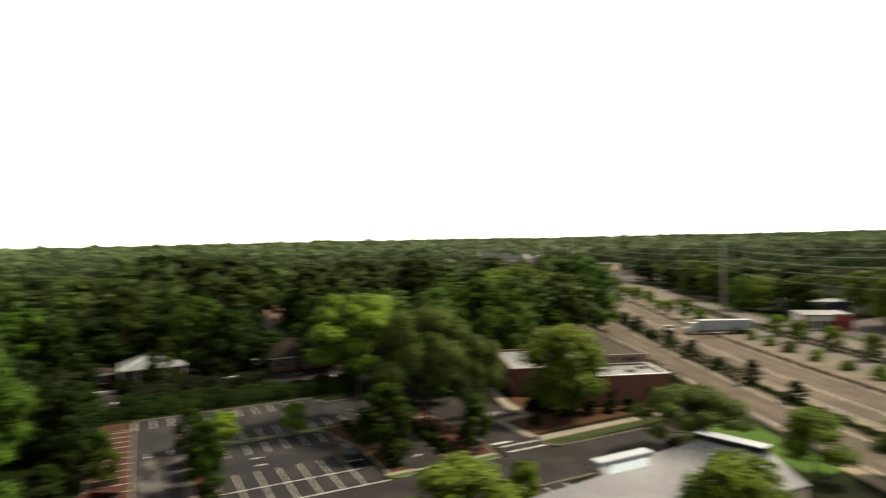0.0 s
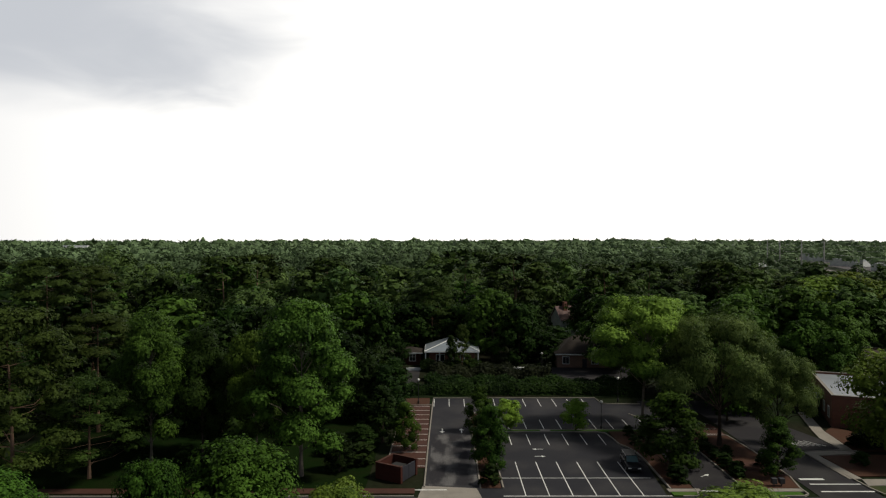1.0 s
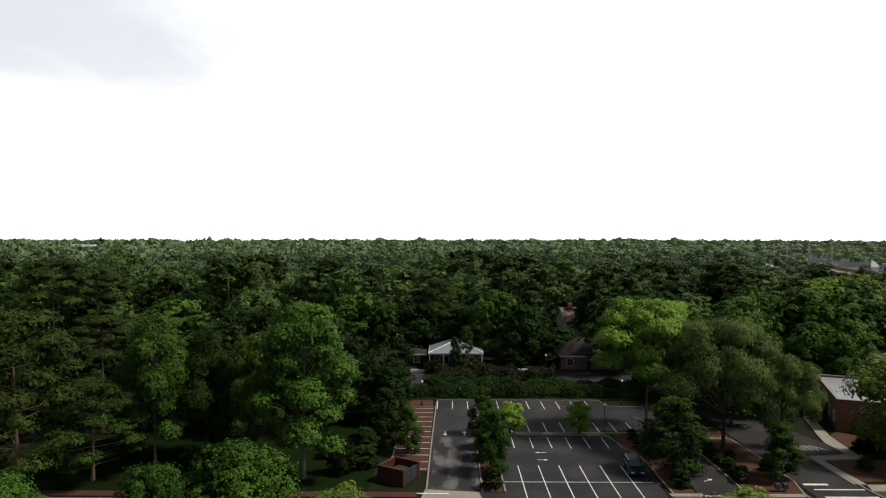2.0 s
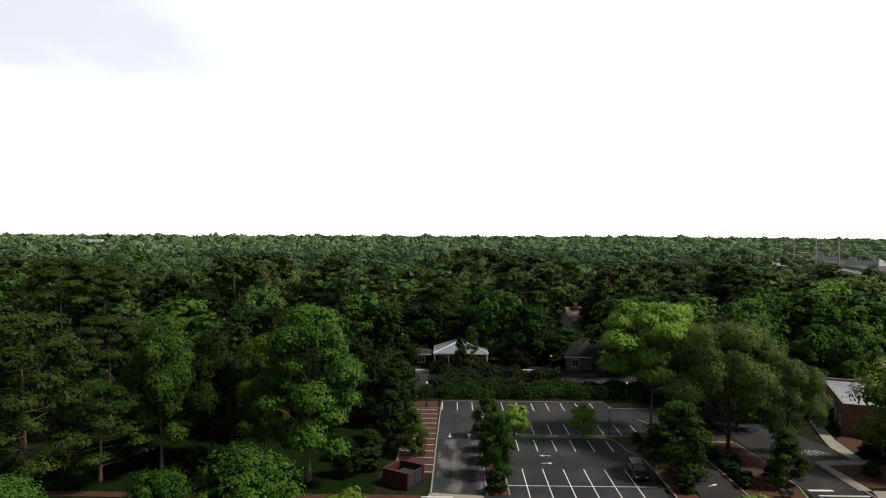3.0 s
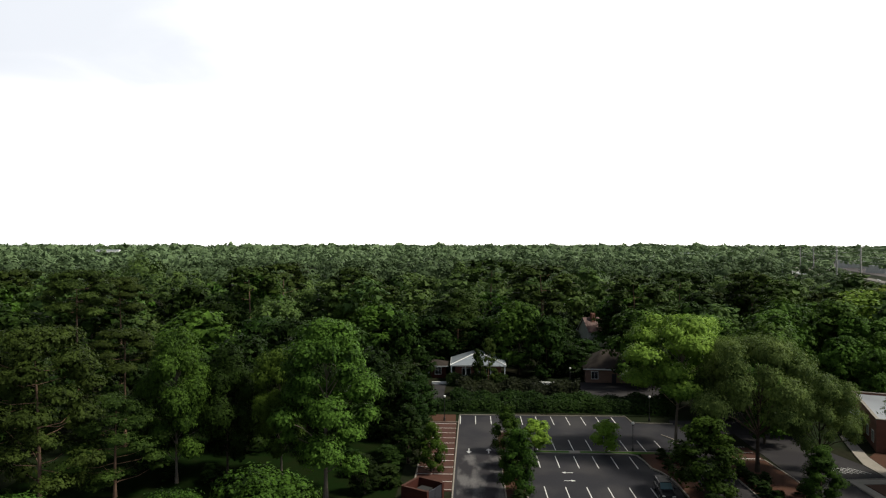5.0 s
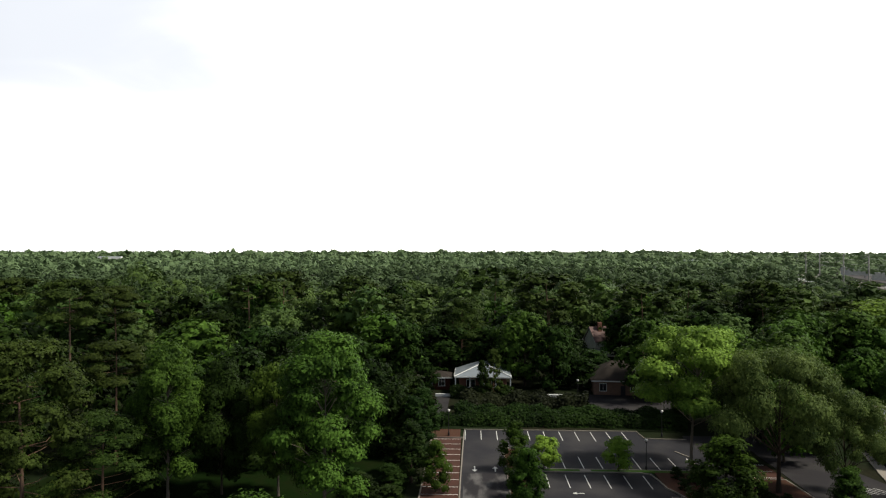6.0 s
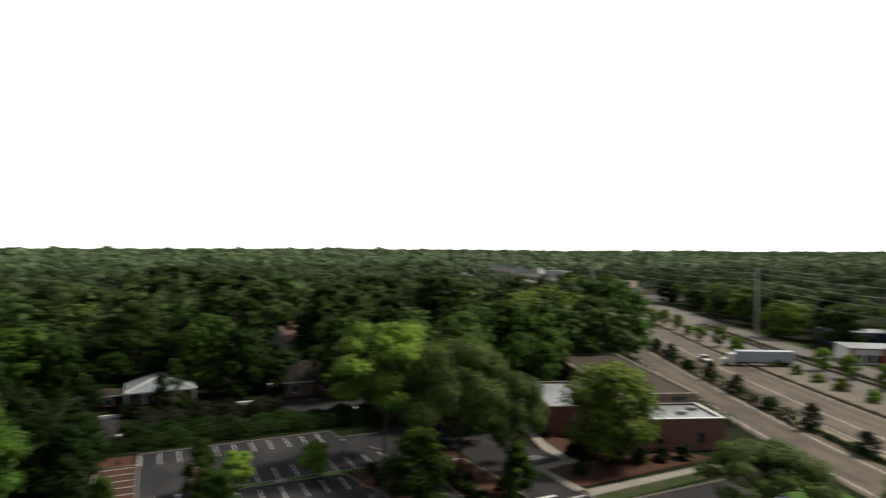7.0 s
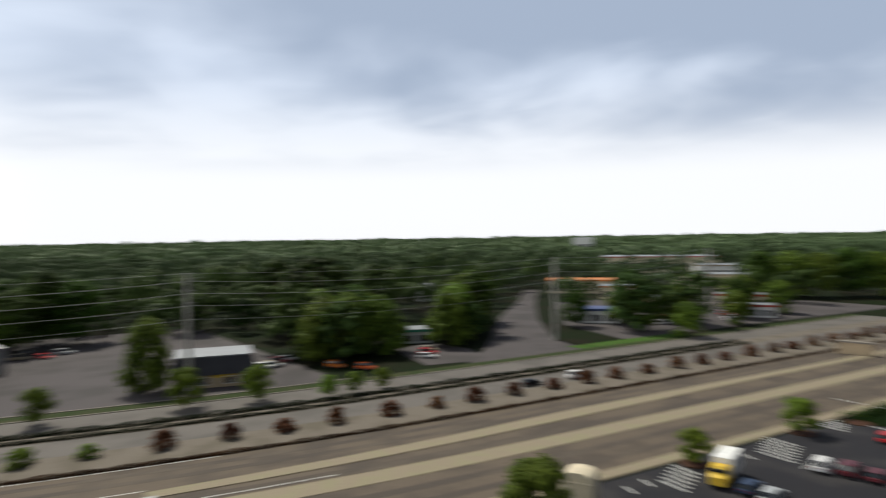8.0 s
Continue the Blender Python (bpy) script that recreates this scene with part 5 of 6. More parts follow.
for i in range(5):
    c, tone = TONES[(i * 2 + 2) % 9]
    car(("sedan", "suv")[i % 2], 147 + 2.2 * i, -46 - 3.0 * i, 62, c, tone + " car parked beside the mansard shop")
for i, (x, y) in enumerate(((134, -88), (138, -91), (142, -94))):
    c, tone = TONES[i * 3]
    car(("sedan", "suv")[i % 2], x, y, 40, c, tone + " car on the small forecourt")
car("suv", 139, -63.5, 20, (0.6, 0.16, 0.02), "orange van parked under trees")
car("suv", 132, -68, 30, (0.55, 0.1, 0.02), "orange van parked under trees")
for i in range(26):
    y = 400 + 19 * i
    c, tone = TONES[(0, 1, 0, 4, 7, 2)[i % 6]]
    car(("suv", "sedan")[i % 2], road_x(y) + (-52, 40, -18, 7, 48, -12)[i % 6], y, 66, c, tone + " car in the distant town")
cushion = thing("crash_cushion", pose(81.2, -5.6, 0.0, 0, 0, 76), "low crash cushion with a yellow nose on the median", "road barrier")
part("nose", prism([(3.2, -0.5), (4.3, -0.35), (4.5, 0), (4.3, 0.35), (3.2, 0.5), (1.2, 0.55), (1.2, -0.55)], 0.1, 0.95), YELLOW, cushion, "yellow rounded nose")
for i in range(4):
    part("panel", box(-2.8 + i, -1.85 + i, -0.5 - 0.03 * (i % 2), 0.5 + 0.03 * (i % 2), 0.12, 0.85, 0.02), METAL, cushion)
part("base_rail", box(-2.9, 4.2, -0.3, 0.3, 0.0, 0.11), DARKTRIM, cushion)

truck = thing("box_truck", pose(40.7, -67.4, 0, 0, 0, -74), "white box truck with a yellow cab", "truck")
part("cargo_box", box(-0.6, 4.6, -1.2, 1.2, 0.9, 3.3, 0.04), WHITEWALL, truck)
cab = part("cab", loft([(-3.2, 1.0, 0.9, 0.5, 1.5), (-2.6, 1.1, 1.05, 0.45, 1.75), (-1.9, 1.1, 1.0, 0.45, 2.55), (-0.7, 1.1, 1.0, 0.45, 2.6)]), YELLOW, truck)
part("windscreen", box(-2.45, -2.0, -0.95, 0.95, 1.8, 2.3, 0.02), GLASS, cab)
part("chassis", box(-2.5, 4.5, -0.5, 0.5, 0.5, 0.85), BLACKMETAL, truck)
for wx in (-2.2, 2.9):
    for s in (-1, 1):
        wheel = part("wheel", tube([(wx, s * 0.8, 0.42), (wx, s * 1.1, 0.42)], [0.42, 0.42], 14), TYRE, truck)
        part("rim", tube([(wx, s * 1.08, 0.42), (wx, s * 1.12, 0.42)], [0.22, 0.22], 10), METAL, wheel)

semi = thing("lorry", pose(154, 125.4, 0, 0, 0, 150), "white articulated lorry with a long plain trailer", "lorry")
part("trailer", box(-7.5, 7.5, -1.3, 1.3, 1.1, 4.1, 0.05), WHITEROOF, semi)
part("cab", loft([(7.9, 1.1, 1.1, 0.6, 3.4), (9.4, 1.15, 1.1, 0.6, 3.3), (10.0, 1.15, 1.0, 0.6, 2.2), (11.2, 1.0, 0.9, 0.6, 1.8)]), WHITEWALL, semi)
part("chassis", box(-7.3, 10.5, -0.5, 0.5, 0.6, 1.05), BLACKMETAL, semi)
for wx in (-6, -4.8, 7, 10):
    for s in (-1, 1):
        part("wheel", tube([(wx, s * 0.85, 0.5), (wx, s * 1.2, 0.5)], [0.5, 0.5], 12), TYRE, semi)

# ---- lamps, poles and wires ----
lamp_first = None
for x, y in ((25.15, 94.2), (5.9, 97.3), (-4.2, 110.2), (32.4, 111.2), (40, 103.9), (22.4, 137)):
    m = pose(x, y, 0.05)
    if lamp_first:
        copy_thing(lamp_first, m)
        continue
    lamp_first = thing("lamp_post", m, "black post lamp with a white globe", "street lamp", "car park lamps")
    part("base", tube([(0, 0, 0), (0, 0, 0.5), (0, 0, 0.7)], [0.2, 0.17, 0.09], 10), BLACKMETAL, lamp_first)
    part("post", tube([(0, 0, 0.6), (0, 0, 4.0)], [0.07, 0.05], 8), BLACKMETAL, lamp_first)
    bm = bmesh.new()
    bmesh.ops.create_uvsphere(bm, u_segments=14, v_segments=9, radius=0.24, matrix=pose(0, 0, 4.35))
    part("globe", bm, GLOBE, lamp_first, "white glass globe")
    part("collar", tube([(0, 0, 3.98), (0, 0, 4.14)], [0.12, 0.16], 10), BLACKMETAL, lamp_first)
    part("finial", tube([(0, 0, 4.56), (0, 0, 4.75)], [0.1, 0.01], 8), BLACKMETAL, lamp_first)

POLES = [(205, 168), (160.5, 66.1), (138.5, -28.4), (131, -134), (148, -250), (226, 290), (249, 410), (277, 486), (311, 582), (352, 685)]
pole_first = None
for x, y in POLES:
    m = pose(x, y, 0, 0, 0, 20) @ Matrix.Diagonal((1, 1, 1.2 if y > 250 else 1, 1))
    if pole_first:
        copy_thing(pole_first, m)
        continue
    pole_first = thing("transmission_pole", m, "tall grey steel power pole with short arms", "utility pole", "power poles along the highway")
    part("mast", tube([(0, 0, 0), (0, 0, 13), (0, 0, 25.2)], [0.62, 0.5, 0.36], 12), POLE, pole_first)
    for z in (24.2, 21.6, 19.0):
        part("arm", tube([(0, 0, z - 0.4), (-1.7, 0, z)], [0.09, 0.06], 6), POLE, pole_first)
        part("insulator", tube([(-1.7, 0, z - 0.05), (-1.7, 0, z - 0.75)], [0.09, 0.09], 6), METAL, pole_first)
ORDER = [(352, 685), (311, 582), (277, 486), (249, 410), (226, 290), (205, 168), (160.5, 66.1), (138.5, -28.4), (131, -134), (148, -250)]
wires = thing("power_lines", pose(0, 0, 0), "sagging power cables between the tall poles", "cables")
for (xa, ya), (xb, yb) in zip(ORDER, ORDER[1:]):
    for z, side, thick in ((23.5, -1.6, 0.03), (20.9, -1.6, 0.03), (18.3, -1.6, 0.03), (25.1, 0, 0.02), (15.2, 0.3, 0.02)):
        pts = []
        for i in range(13):
            f = i / 12
            tall = (1.2 if ya > 250 else 1) * (1 - f) + (1.2 if yb > 250 else 1) * f
            pts.append((xa + (xb - xa) * f + side, ya + (yb - ya) * f, z * tall - 7.2 * f * (1 - f) * (0.6 if z > 25 else 1)))
        part("cable", tube(pts, [thick] * 13, 4), CABLE, wires)

upole = thing("wood_pole", pose(94, 45.2, 0), "wooden utility pole with crossarms and a transformer", "utility pole")
part("mast", tube([(0, 0, 0), (0, 0, 11.5)], [0.18, 0.12], 8), WOODPOLE, upole)
for z in (10.8, 9.6, 8.2):
    part("crossarm", box(-1.1, 1.1, -0.06, 0.06, z - 0.06, z + 0.06), WOODPOLE, upole)
part("transformer", tube([(0.35, 0, 7.0), (0.35, 0, 8.0)], [0.28, 0.28], 10), METAL, upole)
copy_thing(upole, pose(77.5, 18.5, 0, 0, 0, 10))

mail = thing("post_box_pair", pose(40.7, 71.0, 0.1) @ Matrix.Scale(0.66, 4), "two dark newspaper boxes on posts by the kerb", "box")
for x in (-0.8, 0.6):
    part("box", box(x - 0.45, x + 0.45, -0.4, 0.4, 0.5, 1.5, 0.04), DARKTRIM, mail)
    part("post", box(x - 0.08, x + 0.08, -0.08, 0.08, 0, 0.5), DARKTRIM, mail)
drain = thing("storm_drain", pose(16.2, 93.4, 0.11), "concrete storm drain cover in the island", "drain")
part("cover", box(-0.8, 0.8, -0.45, 0.45, 0, 0.06, 0.02), CONCRETE, drain)

# ---- trees ----
V = {}
V["maple"] = tree_meshes("maple", 11, 20.6, 11.8, 34000, 0.17, SUNLEAF, PALEBARK)
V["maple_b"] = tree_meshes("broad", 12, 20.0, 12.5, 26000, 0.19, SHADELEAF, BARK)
V["lime"] = tree_meshes("lime", 13, 18.0, 14.0, 30000, 0.17, LIMELEAF, PALEBARK)
V["oak"] = tree_meshes("oak", 14, 16.5, 21.5, 38000, 0.15, OAKLEAF, BARK)
V["pine"] = tree_meshes("pine", 15, 21.0, 15.0, 20000, 0.16, PINELEAF, PINEBARK)
V["pine_b"] = tree_meshes("umbrella", 16, 24.0, 12.0, 15000, 0.2, PINELEAF, PINEBARK)
V["avenue"] = tree_meshes("broad", 27, 12.4, 11.5, 17000, 0.17, LEAF, BARK)
V["strip"] = tree_meshes("cone", 28, 7.5, 4.4, 10000, 0.1, LEAF, BARK)
V["cone"] = tree_meshes("cone", 17, 7.5, 4.2, 6500, 0.11, DARKLEAF, BARK)
V["low"] = tree_meshes("cone", 26, 7.5, 4.2, 1300, 0.27, DARKLEAF, BARK)
V["round"] = tree_meshes("round", 18, 4.0, 3.1, 5000, 0.09, YOUNGLEAF, BARK)
V["street"] = tree_meshes("round", 19, 9.0, 7.0, 10000, 0.15, LIMELEAF, BARK)
V["street_b"] = tree_meshes("round", 20, 9.0, 7.5, 12000, 0.15, LIMELEAF, BARK)
V["corner"] = tree_meshes("oak", 29, 8.4, 12.5, 14000, 0.15, OAKLEAF, BARK)
V["bank"] = tree_meshes("broad", 24, 13.0, 11.0, 13000, 0.19, LIMELEAF, BARK)
V["shrub"] = tree_meshes("cone", 21, 2.1, 2.5, 900, 0.14, YOUNGLEAF, BARK)
V["red_shrub"] = tree_meshes("cone", 22, 2.1, 2.5, 900, 0.14, REDLEAF, BARK)

FOREST = []
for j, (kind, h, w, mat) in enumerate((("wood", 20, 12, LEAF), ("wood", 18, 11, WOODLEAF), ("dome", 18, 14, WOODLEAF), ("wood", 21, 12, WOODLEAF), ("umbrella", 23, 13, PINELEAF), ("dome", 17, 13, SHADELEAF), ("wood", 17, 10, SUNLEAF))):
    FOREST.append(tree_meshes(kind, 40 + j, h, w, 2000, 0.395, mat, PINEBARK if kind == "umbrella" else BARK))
V["mid"] = tree_meshes("wood", 31, 20.0, 13.0, 4300, 0.37, SUNLEAF, BARK)
V["yard"] = tree_meshes("cone", 35, 16.0, 12.0, 7500, 0.31, LIMELEAF, BARK)
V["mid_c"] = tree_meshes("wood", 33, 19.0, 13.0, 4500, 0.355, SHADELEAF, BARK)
V["dome"] = tree_meshes("dome", 34, 18.0, 18.0, 5600, 0.36, WOODLEAF, BARK)
V["mid_b"] = tree_meshes("wood", 32, 18.5, 13.5, 5200, 0.36, LIMELEAF, BARK)


def plant(kind, x, y, s=1.0, sw=None, turn=0.0, name="tree", label="", group=""):
    sw = s if sw is None else sw
    kind = "low" if kind == "cone" and s < 0.45 else kind
    return make_tree(name, V[kind], pose(x, y, -0.05, 0, 0, turn), (sw, sw, s), label, "shrub" if "shrub" in name else "tree", group)


plant("maple", -17.6, 74.8, 1.06, 1.0, 0, label="tall bright green maple standing on the lawn")
plant("maple", -25.4, 82.2, 0.83, 0.6, 140, label="slender leafy green tree between taller trees")
plant("maple", -38.5, 79.0, 0.97, 0.72, 200, label="dense green tree with a pointed top over the lawn")
plant("maple_b", -33.0, 82.5, 0.86, 0.6, 40, label="dark leafy green tree over the lawn")
plant("mid", -54.0, 122.0, 0.92, 1.2, 75, label="broad green tree behind the lawn")
plant("pine", -50.2, 69.1, 1.03, 0.95, 20, label="broad pine with reddish limbs by the pavement")
plant("pine", -44.0, 74.0, 0.6, 0.75, 110, label="low broad pine with reddish limbs")
plant("pine", -58.5, 73.0, 0.97, 0.9, 130, label="broad pine with reddish limbs")
plant("pine_b", -79.5, 122.5, 1.09, 1.05, 0, label="tall pine with a bare reddish trunk")
plant("pine_b", -79.0, 138.0, 1.0, 0.95, 70, label="tall pine with a forked reddish trunk")
plant("pine_b", -53.5, 93.5, 0.76, 0.8, 170, label="pine with flat foliage tiers")
plant("avenue", -17.6, 49.4, 0.95, 0.84, 0, label="green street tree beside the side street")
plant("avenue", -23.3, 46.2, 0.92, 0.52, 60, label="green street tree beside the side street")
plant("avenue", -38, 47, 0.8, 0.9, 90, label="green street tree beside the side street")
plant("street_b", -8.5, 49, 0.95, 0.8, 10, label="young leafy street tree")
plant("lime", 31.8, 94.9, 1.14, 1.12, 0, label="tall yellow-green tree beside the car park")
plant("oak", 40.2, 86.2, 1.1, 0.74, 0, label="wide spreading oak over a mulched bed")
plant("oak", 47.5, 84.0, 0.8, 0.46, 200, label="smaller oak leaning over the entrance drive")
plant("strip", 30.0, 77.3, 1.3, 1.7, 0, label="dense rounded green tree by the stalls")
plant("strip", 42.6, 74.8, 0.95, 1.05, 90, label="small dense green tree in the oak bed")
plant("bank", 63.0, 80.2, 1.12, 1.2, 80, label="yellow-green tree before the brick building")
plant("strip", 6.4, 76.8, 1.1, 0.98, 10, label="dense leafy green tree in the planting strip")
plant("strip", 6.0, 93.5, 0.95, 0.85, 60, label="dense leafy green tree in the planting strip")
plant("strip", 6.2, 82.4, 0.7, 0.75, 100, label="slender leafy green tree in the planting strip")
plant("cone", 6.1, 71.9, 0.35, 0.6, 30, name="shrub", label="low evergreen shrub in the planting strip")
plant("strip", 6.2, 86.8, 0.7, 0.85, 200, label="slender leafy green tree in the planting strip")
plant("round", 21.0, 93.5, 1.2, 1.3, 0, label="young bright green tree on the grass island")
plant("round", 10.2, 93.5, 1.2, 1.3, 60, label="young bright green tree on the grass island")
plant("cone", -8.6, 88, 1.1, 1.15, 0, label="dark evergreen beside the brick bays")
plant("strip", -5.0, 84.5, 0.9, 0.85, 0, label="leafy tree growing between the brick bays")
plant("cone", -9.2, 98, 1.25, 1.3, 30, label="dark evergreen beside the brick bays")
plant("cone", -8.2, 108, 1.15, 1.3, 80, label="dark evergreen beside the brick bays")
plant("cone", -13, 76.5, 0.65, 0.9, 80, label="bushy evergreen on the lawn")
plant("street_b", 27, 49.5, 0.85, 1.3, 0, label="bright green street tree by the side street")
plant("street_b", 35.8, 51.5, 0.62, 0.5, 50, label="small bright green street tree")
plant("street_b", 44, 32, 1.15, 1.1, 120, label="bright green tree beside the flat-roofed building")
plant("corner", 66.8, 57.5, 1.0, 1.0, 30, label="low olive-green spreading tree at the street corner")
plant("street", 72.5, 44, 0.85, 1.05, 0, label="leafy green tree on the corner grass")
plant("street", 80.2, 37, 0.8, 1.05, 50, label="leafy green tree on the corner grass")
plant("street", 41.5, -34, 1.1, 1.05, 90, label="dark green tree near the highway")
plant("round", 46.5, -70.2, 1.2, 1.3, 0, label="young green tree on a mulched island")
plant("round", 43.2, -95.5, 1.35, 1.6, 70, label="young green tree on a mulched island")
plant("cone", 55.5, 78.5, 0.25, 0.5, 0, name="shrub", label="low shrub in the mulched bed")
for i, x in enumerate((63, 66.5, 70, 73.5)):
    plant("cone", x, 79.5 - 0.25 * (x - 63), 0.3, 0.6, 40 * i, name="shrub", label="low dark shrub against the brick wall", group="shrubs by the brick wall")
plant("cone", 2.0, 138.0, 1.1, 0.75, 0, label="dark evergreen before the porch house")
for i in range(7):
    plant("cone", 59.6 + 0.9 * i, 85.2 + (0.6, 1.4)[i % 2], 0.28, 0.55, 50 * i, name="shrub", label="low dark shrub against the brick wall", group="shrubs by the brick wall")
for i in range(7):
    plant("cone", 37.2 + 0.5 * (i % 2), 74 + 1.6 * i, 0.2, 0.42, 60 * i, name="shrub", label="low dark shrub in a mulched bed", group="shrubs in the beds")
for x, y, s in ((28.6, 91, 0.22), (30.2, 89, 0.25), (28.2, 86.8, 0.2), (37.8, 86, 0.2), (39.3, 82, 0.2), (42.2, 78, 0.2), (37.6, 75, 0.24), (29.2, 72.5, 0.3)):
    plant("cone", x, y, s, s * 2, 60 * x, name="shrub", label="low dark shrub in a mulched bed", group="shrubs in the beds")
# the lawn's dark back edge (shade-toned leaves), then crowns of the wood behind it
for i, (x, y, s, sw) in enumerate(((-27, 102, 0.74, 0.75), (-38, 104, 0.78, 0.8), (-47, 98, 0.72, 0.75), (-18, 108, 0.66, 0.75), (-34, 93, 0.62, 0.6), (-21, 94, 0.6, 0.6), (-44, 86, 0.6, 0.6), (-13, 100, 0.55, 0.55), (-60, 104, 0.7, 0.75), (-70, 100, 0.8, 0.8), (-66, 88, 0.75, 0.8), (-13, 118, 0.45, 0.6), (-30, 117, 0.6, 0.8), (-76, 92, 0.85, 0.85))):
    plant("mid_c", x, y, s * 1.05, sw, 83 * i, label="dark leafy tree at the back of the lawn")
for i in range(9):
    q = 0.2 + 0.14 * abs(math.sin(i * 2.7))
    plant("cone", -57 + (i * 17.3) % 46, 72.5 + (i * 7.7) % 24, q, q * 2.0, 71 * i, name="shrub", label="low dark shrub on the shaded lawn", group="shrubs on the lawn")
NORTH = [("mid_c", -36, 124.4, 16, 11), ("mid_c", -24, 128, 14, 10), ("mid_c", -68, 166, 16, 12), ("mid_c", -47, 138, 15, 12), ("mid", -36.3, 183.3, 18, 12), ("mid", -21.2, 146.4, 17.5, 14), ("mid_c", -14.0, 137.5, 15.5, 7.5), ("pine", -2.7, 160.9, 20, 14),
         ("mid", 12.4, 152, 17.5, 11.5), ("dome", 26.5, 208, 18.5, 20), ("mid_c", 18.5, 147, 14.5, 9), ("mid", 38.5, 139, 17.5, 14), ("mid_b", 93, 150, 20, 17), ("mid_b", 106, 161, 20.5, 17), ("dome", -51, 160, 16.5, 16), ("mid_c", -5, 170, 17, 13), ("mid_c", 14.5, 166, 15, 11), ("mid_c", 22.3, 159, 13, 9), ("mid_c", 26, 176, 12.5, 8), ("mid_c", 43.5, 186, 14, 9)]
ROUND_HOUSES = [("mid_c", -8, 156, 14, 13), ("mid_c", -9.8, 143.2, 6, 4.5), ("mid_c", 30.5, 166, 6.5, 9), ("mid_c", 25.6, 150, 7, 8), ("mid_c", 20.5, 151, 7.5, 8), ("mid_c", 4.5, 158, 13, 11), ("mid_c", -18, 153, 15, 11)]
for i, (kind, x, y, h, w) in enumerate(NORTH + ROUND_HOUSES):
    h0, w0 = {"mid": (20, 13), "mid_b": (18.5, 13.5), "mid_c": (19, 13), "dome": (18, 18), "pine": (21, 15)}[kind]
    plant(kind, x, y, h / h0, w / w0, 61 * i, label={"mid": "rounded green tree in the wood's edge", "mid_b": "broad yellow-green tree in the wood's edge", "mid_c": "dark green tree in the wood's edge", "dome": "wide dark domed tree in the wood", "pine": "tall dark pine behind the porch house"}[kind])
for i, (x, y, s, sw) in enumerate(((49, 110, 0.8, 0.9), (56, 117, 0.85, 0.9), (46, 119, 0.9, 0.9), (62, 128, 0.9, 0.9), (40, 122, 0.85, 0.9), (54, 104, 0.55, 0.6), (69, 138, 0.95, 1.0), (82, 142, 0.95, 1.0), (100, 152, 1.0, 1.0), (47, 99, 0.62, 0.62), (53, 110, 0.8, 0.8))):
    plant("mid", x, y, s, sw, 61 * i, label="dark green tree behind the entrance drive")
for i, (x, y, s, sw) in enumerate(((-10.5, 79, 0.4, 0.8), (-11, 84, 0.5, 0.9), (-10.4, 91.5, 0.7, 1.0), (-11, 103, 0.8, 1.3), (-9.4, 112, 0.8, 1.3), (-15, 83, 0.4, 0.8))):
    plant("cone", x, y, s, sw, 50 * i, label="bushy evergreen beside the brick bays")
plant("pine", 4.6, 139.5, 0.5, 0.24, 0, label="dark pine standing before the porch house")
plant("mid", 43.5, 189, 0.8, 0.8, 40, label="green tree beside the red-roofed house")
for i, (x, y, s, sw) in enumerate(((112, 160, 0.92, 1.15), (119, 155, 0.9, 1.1), (127, 149, 1.0, 1.1), (121, 169, 0.95, 1.1), (134, 163, 1.1, 1.1), (142, 176, 1.15, 1.15), (150, 190, 0.95, 1.15), (160, 206, 1.0, 1.15), (170, 224, 1.0, 1.15), (181, 244, 1.0, 1.15), (192, 266, 1.0, 1.15))):
    plant("mid" if i % 3 else "mid_b", x, y, s, sw, 49 * i, label="tall green tree beside the frontage road")
for i, (a, b, q) in enumerate(((27.5, 137, 0.62), (30.5, 147, 0.7), (24, 145, 0.66), (33, 158, 0.8), (27, 156, 0.8), (38, 163, 0.85), (47, 165, 0.8))):
    x, y = local(a, b)
    plant("mid", x, y, q, q * 0.95, 67 * i, label="dark green tree behind the brick building")
for i in range(11):
    yy = 66 + 13.0 * i
    plant("cone", road_x(yy) - 28.0, yy, 0.5 + 0.16 * math.sin(i * 2.2), 0.8, 60 * i, name="shrub", label="tall dark shrub in the median hedge", group="median shrubs")
# east of the highway
for i in range(15):
    plant("mid", 256 + 0.2 * (i * 9 - 20) + 5 * math.sin(i * 2.3) if i * 9 - 20 > 20 else 226 + 6 * math.sin(i * 2.3), i * 9.0 - 20, 1.0 + 0.15 * math.sin(i * 1.9), 1.1, 53 * i, label="tall dark tree at the edge of the wood")
plant("yard", 157, 45.5, 1.0, 1.0, 0, label="yellow-green tree between shop forecourts")
plant("yard", 144, -21.5, 0.95, 0.85, 70, label="dense green tree beside the mansard shop")
GROVE = [(150, -66, 0.9), (152, -74, 0.92), (148, -82, 0.86), (160, -70, 0.95), (162, -84, 0.9), (152, -112, 0.95), (160, -120, 1.0), (146, -104, 0.85), (170, -130, 1.0), (178, -140, 0.9), (202, 104, 0.75), (208, 98, 0.7), (196, 97, 0.6), (226, 128, 0.7), (124, -170, 0.75)]
ROADSIDE = [(108, -169, 0.5), (127, -237, 0.7), (150, -300, 1.0), (141, -312, 1.05), (132, -322, 1.0), (124, -334, 1.05), (115, -344, 1.0), (106, -354, 1.05), (97, -366, 1.0), (134, -205, 0.6), (112, -205, 0.55), (146, -160, 0.55), (138, -176, 0.6), (128, -196, 0.6), (120, -222, 0.65), (116, -246, 0.6)]
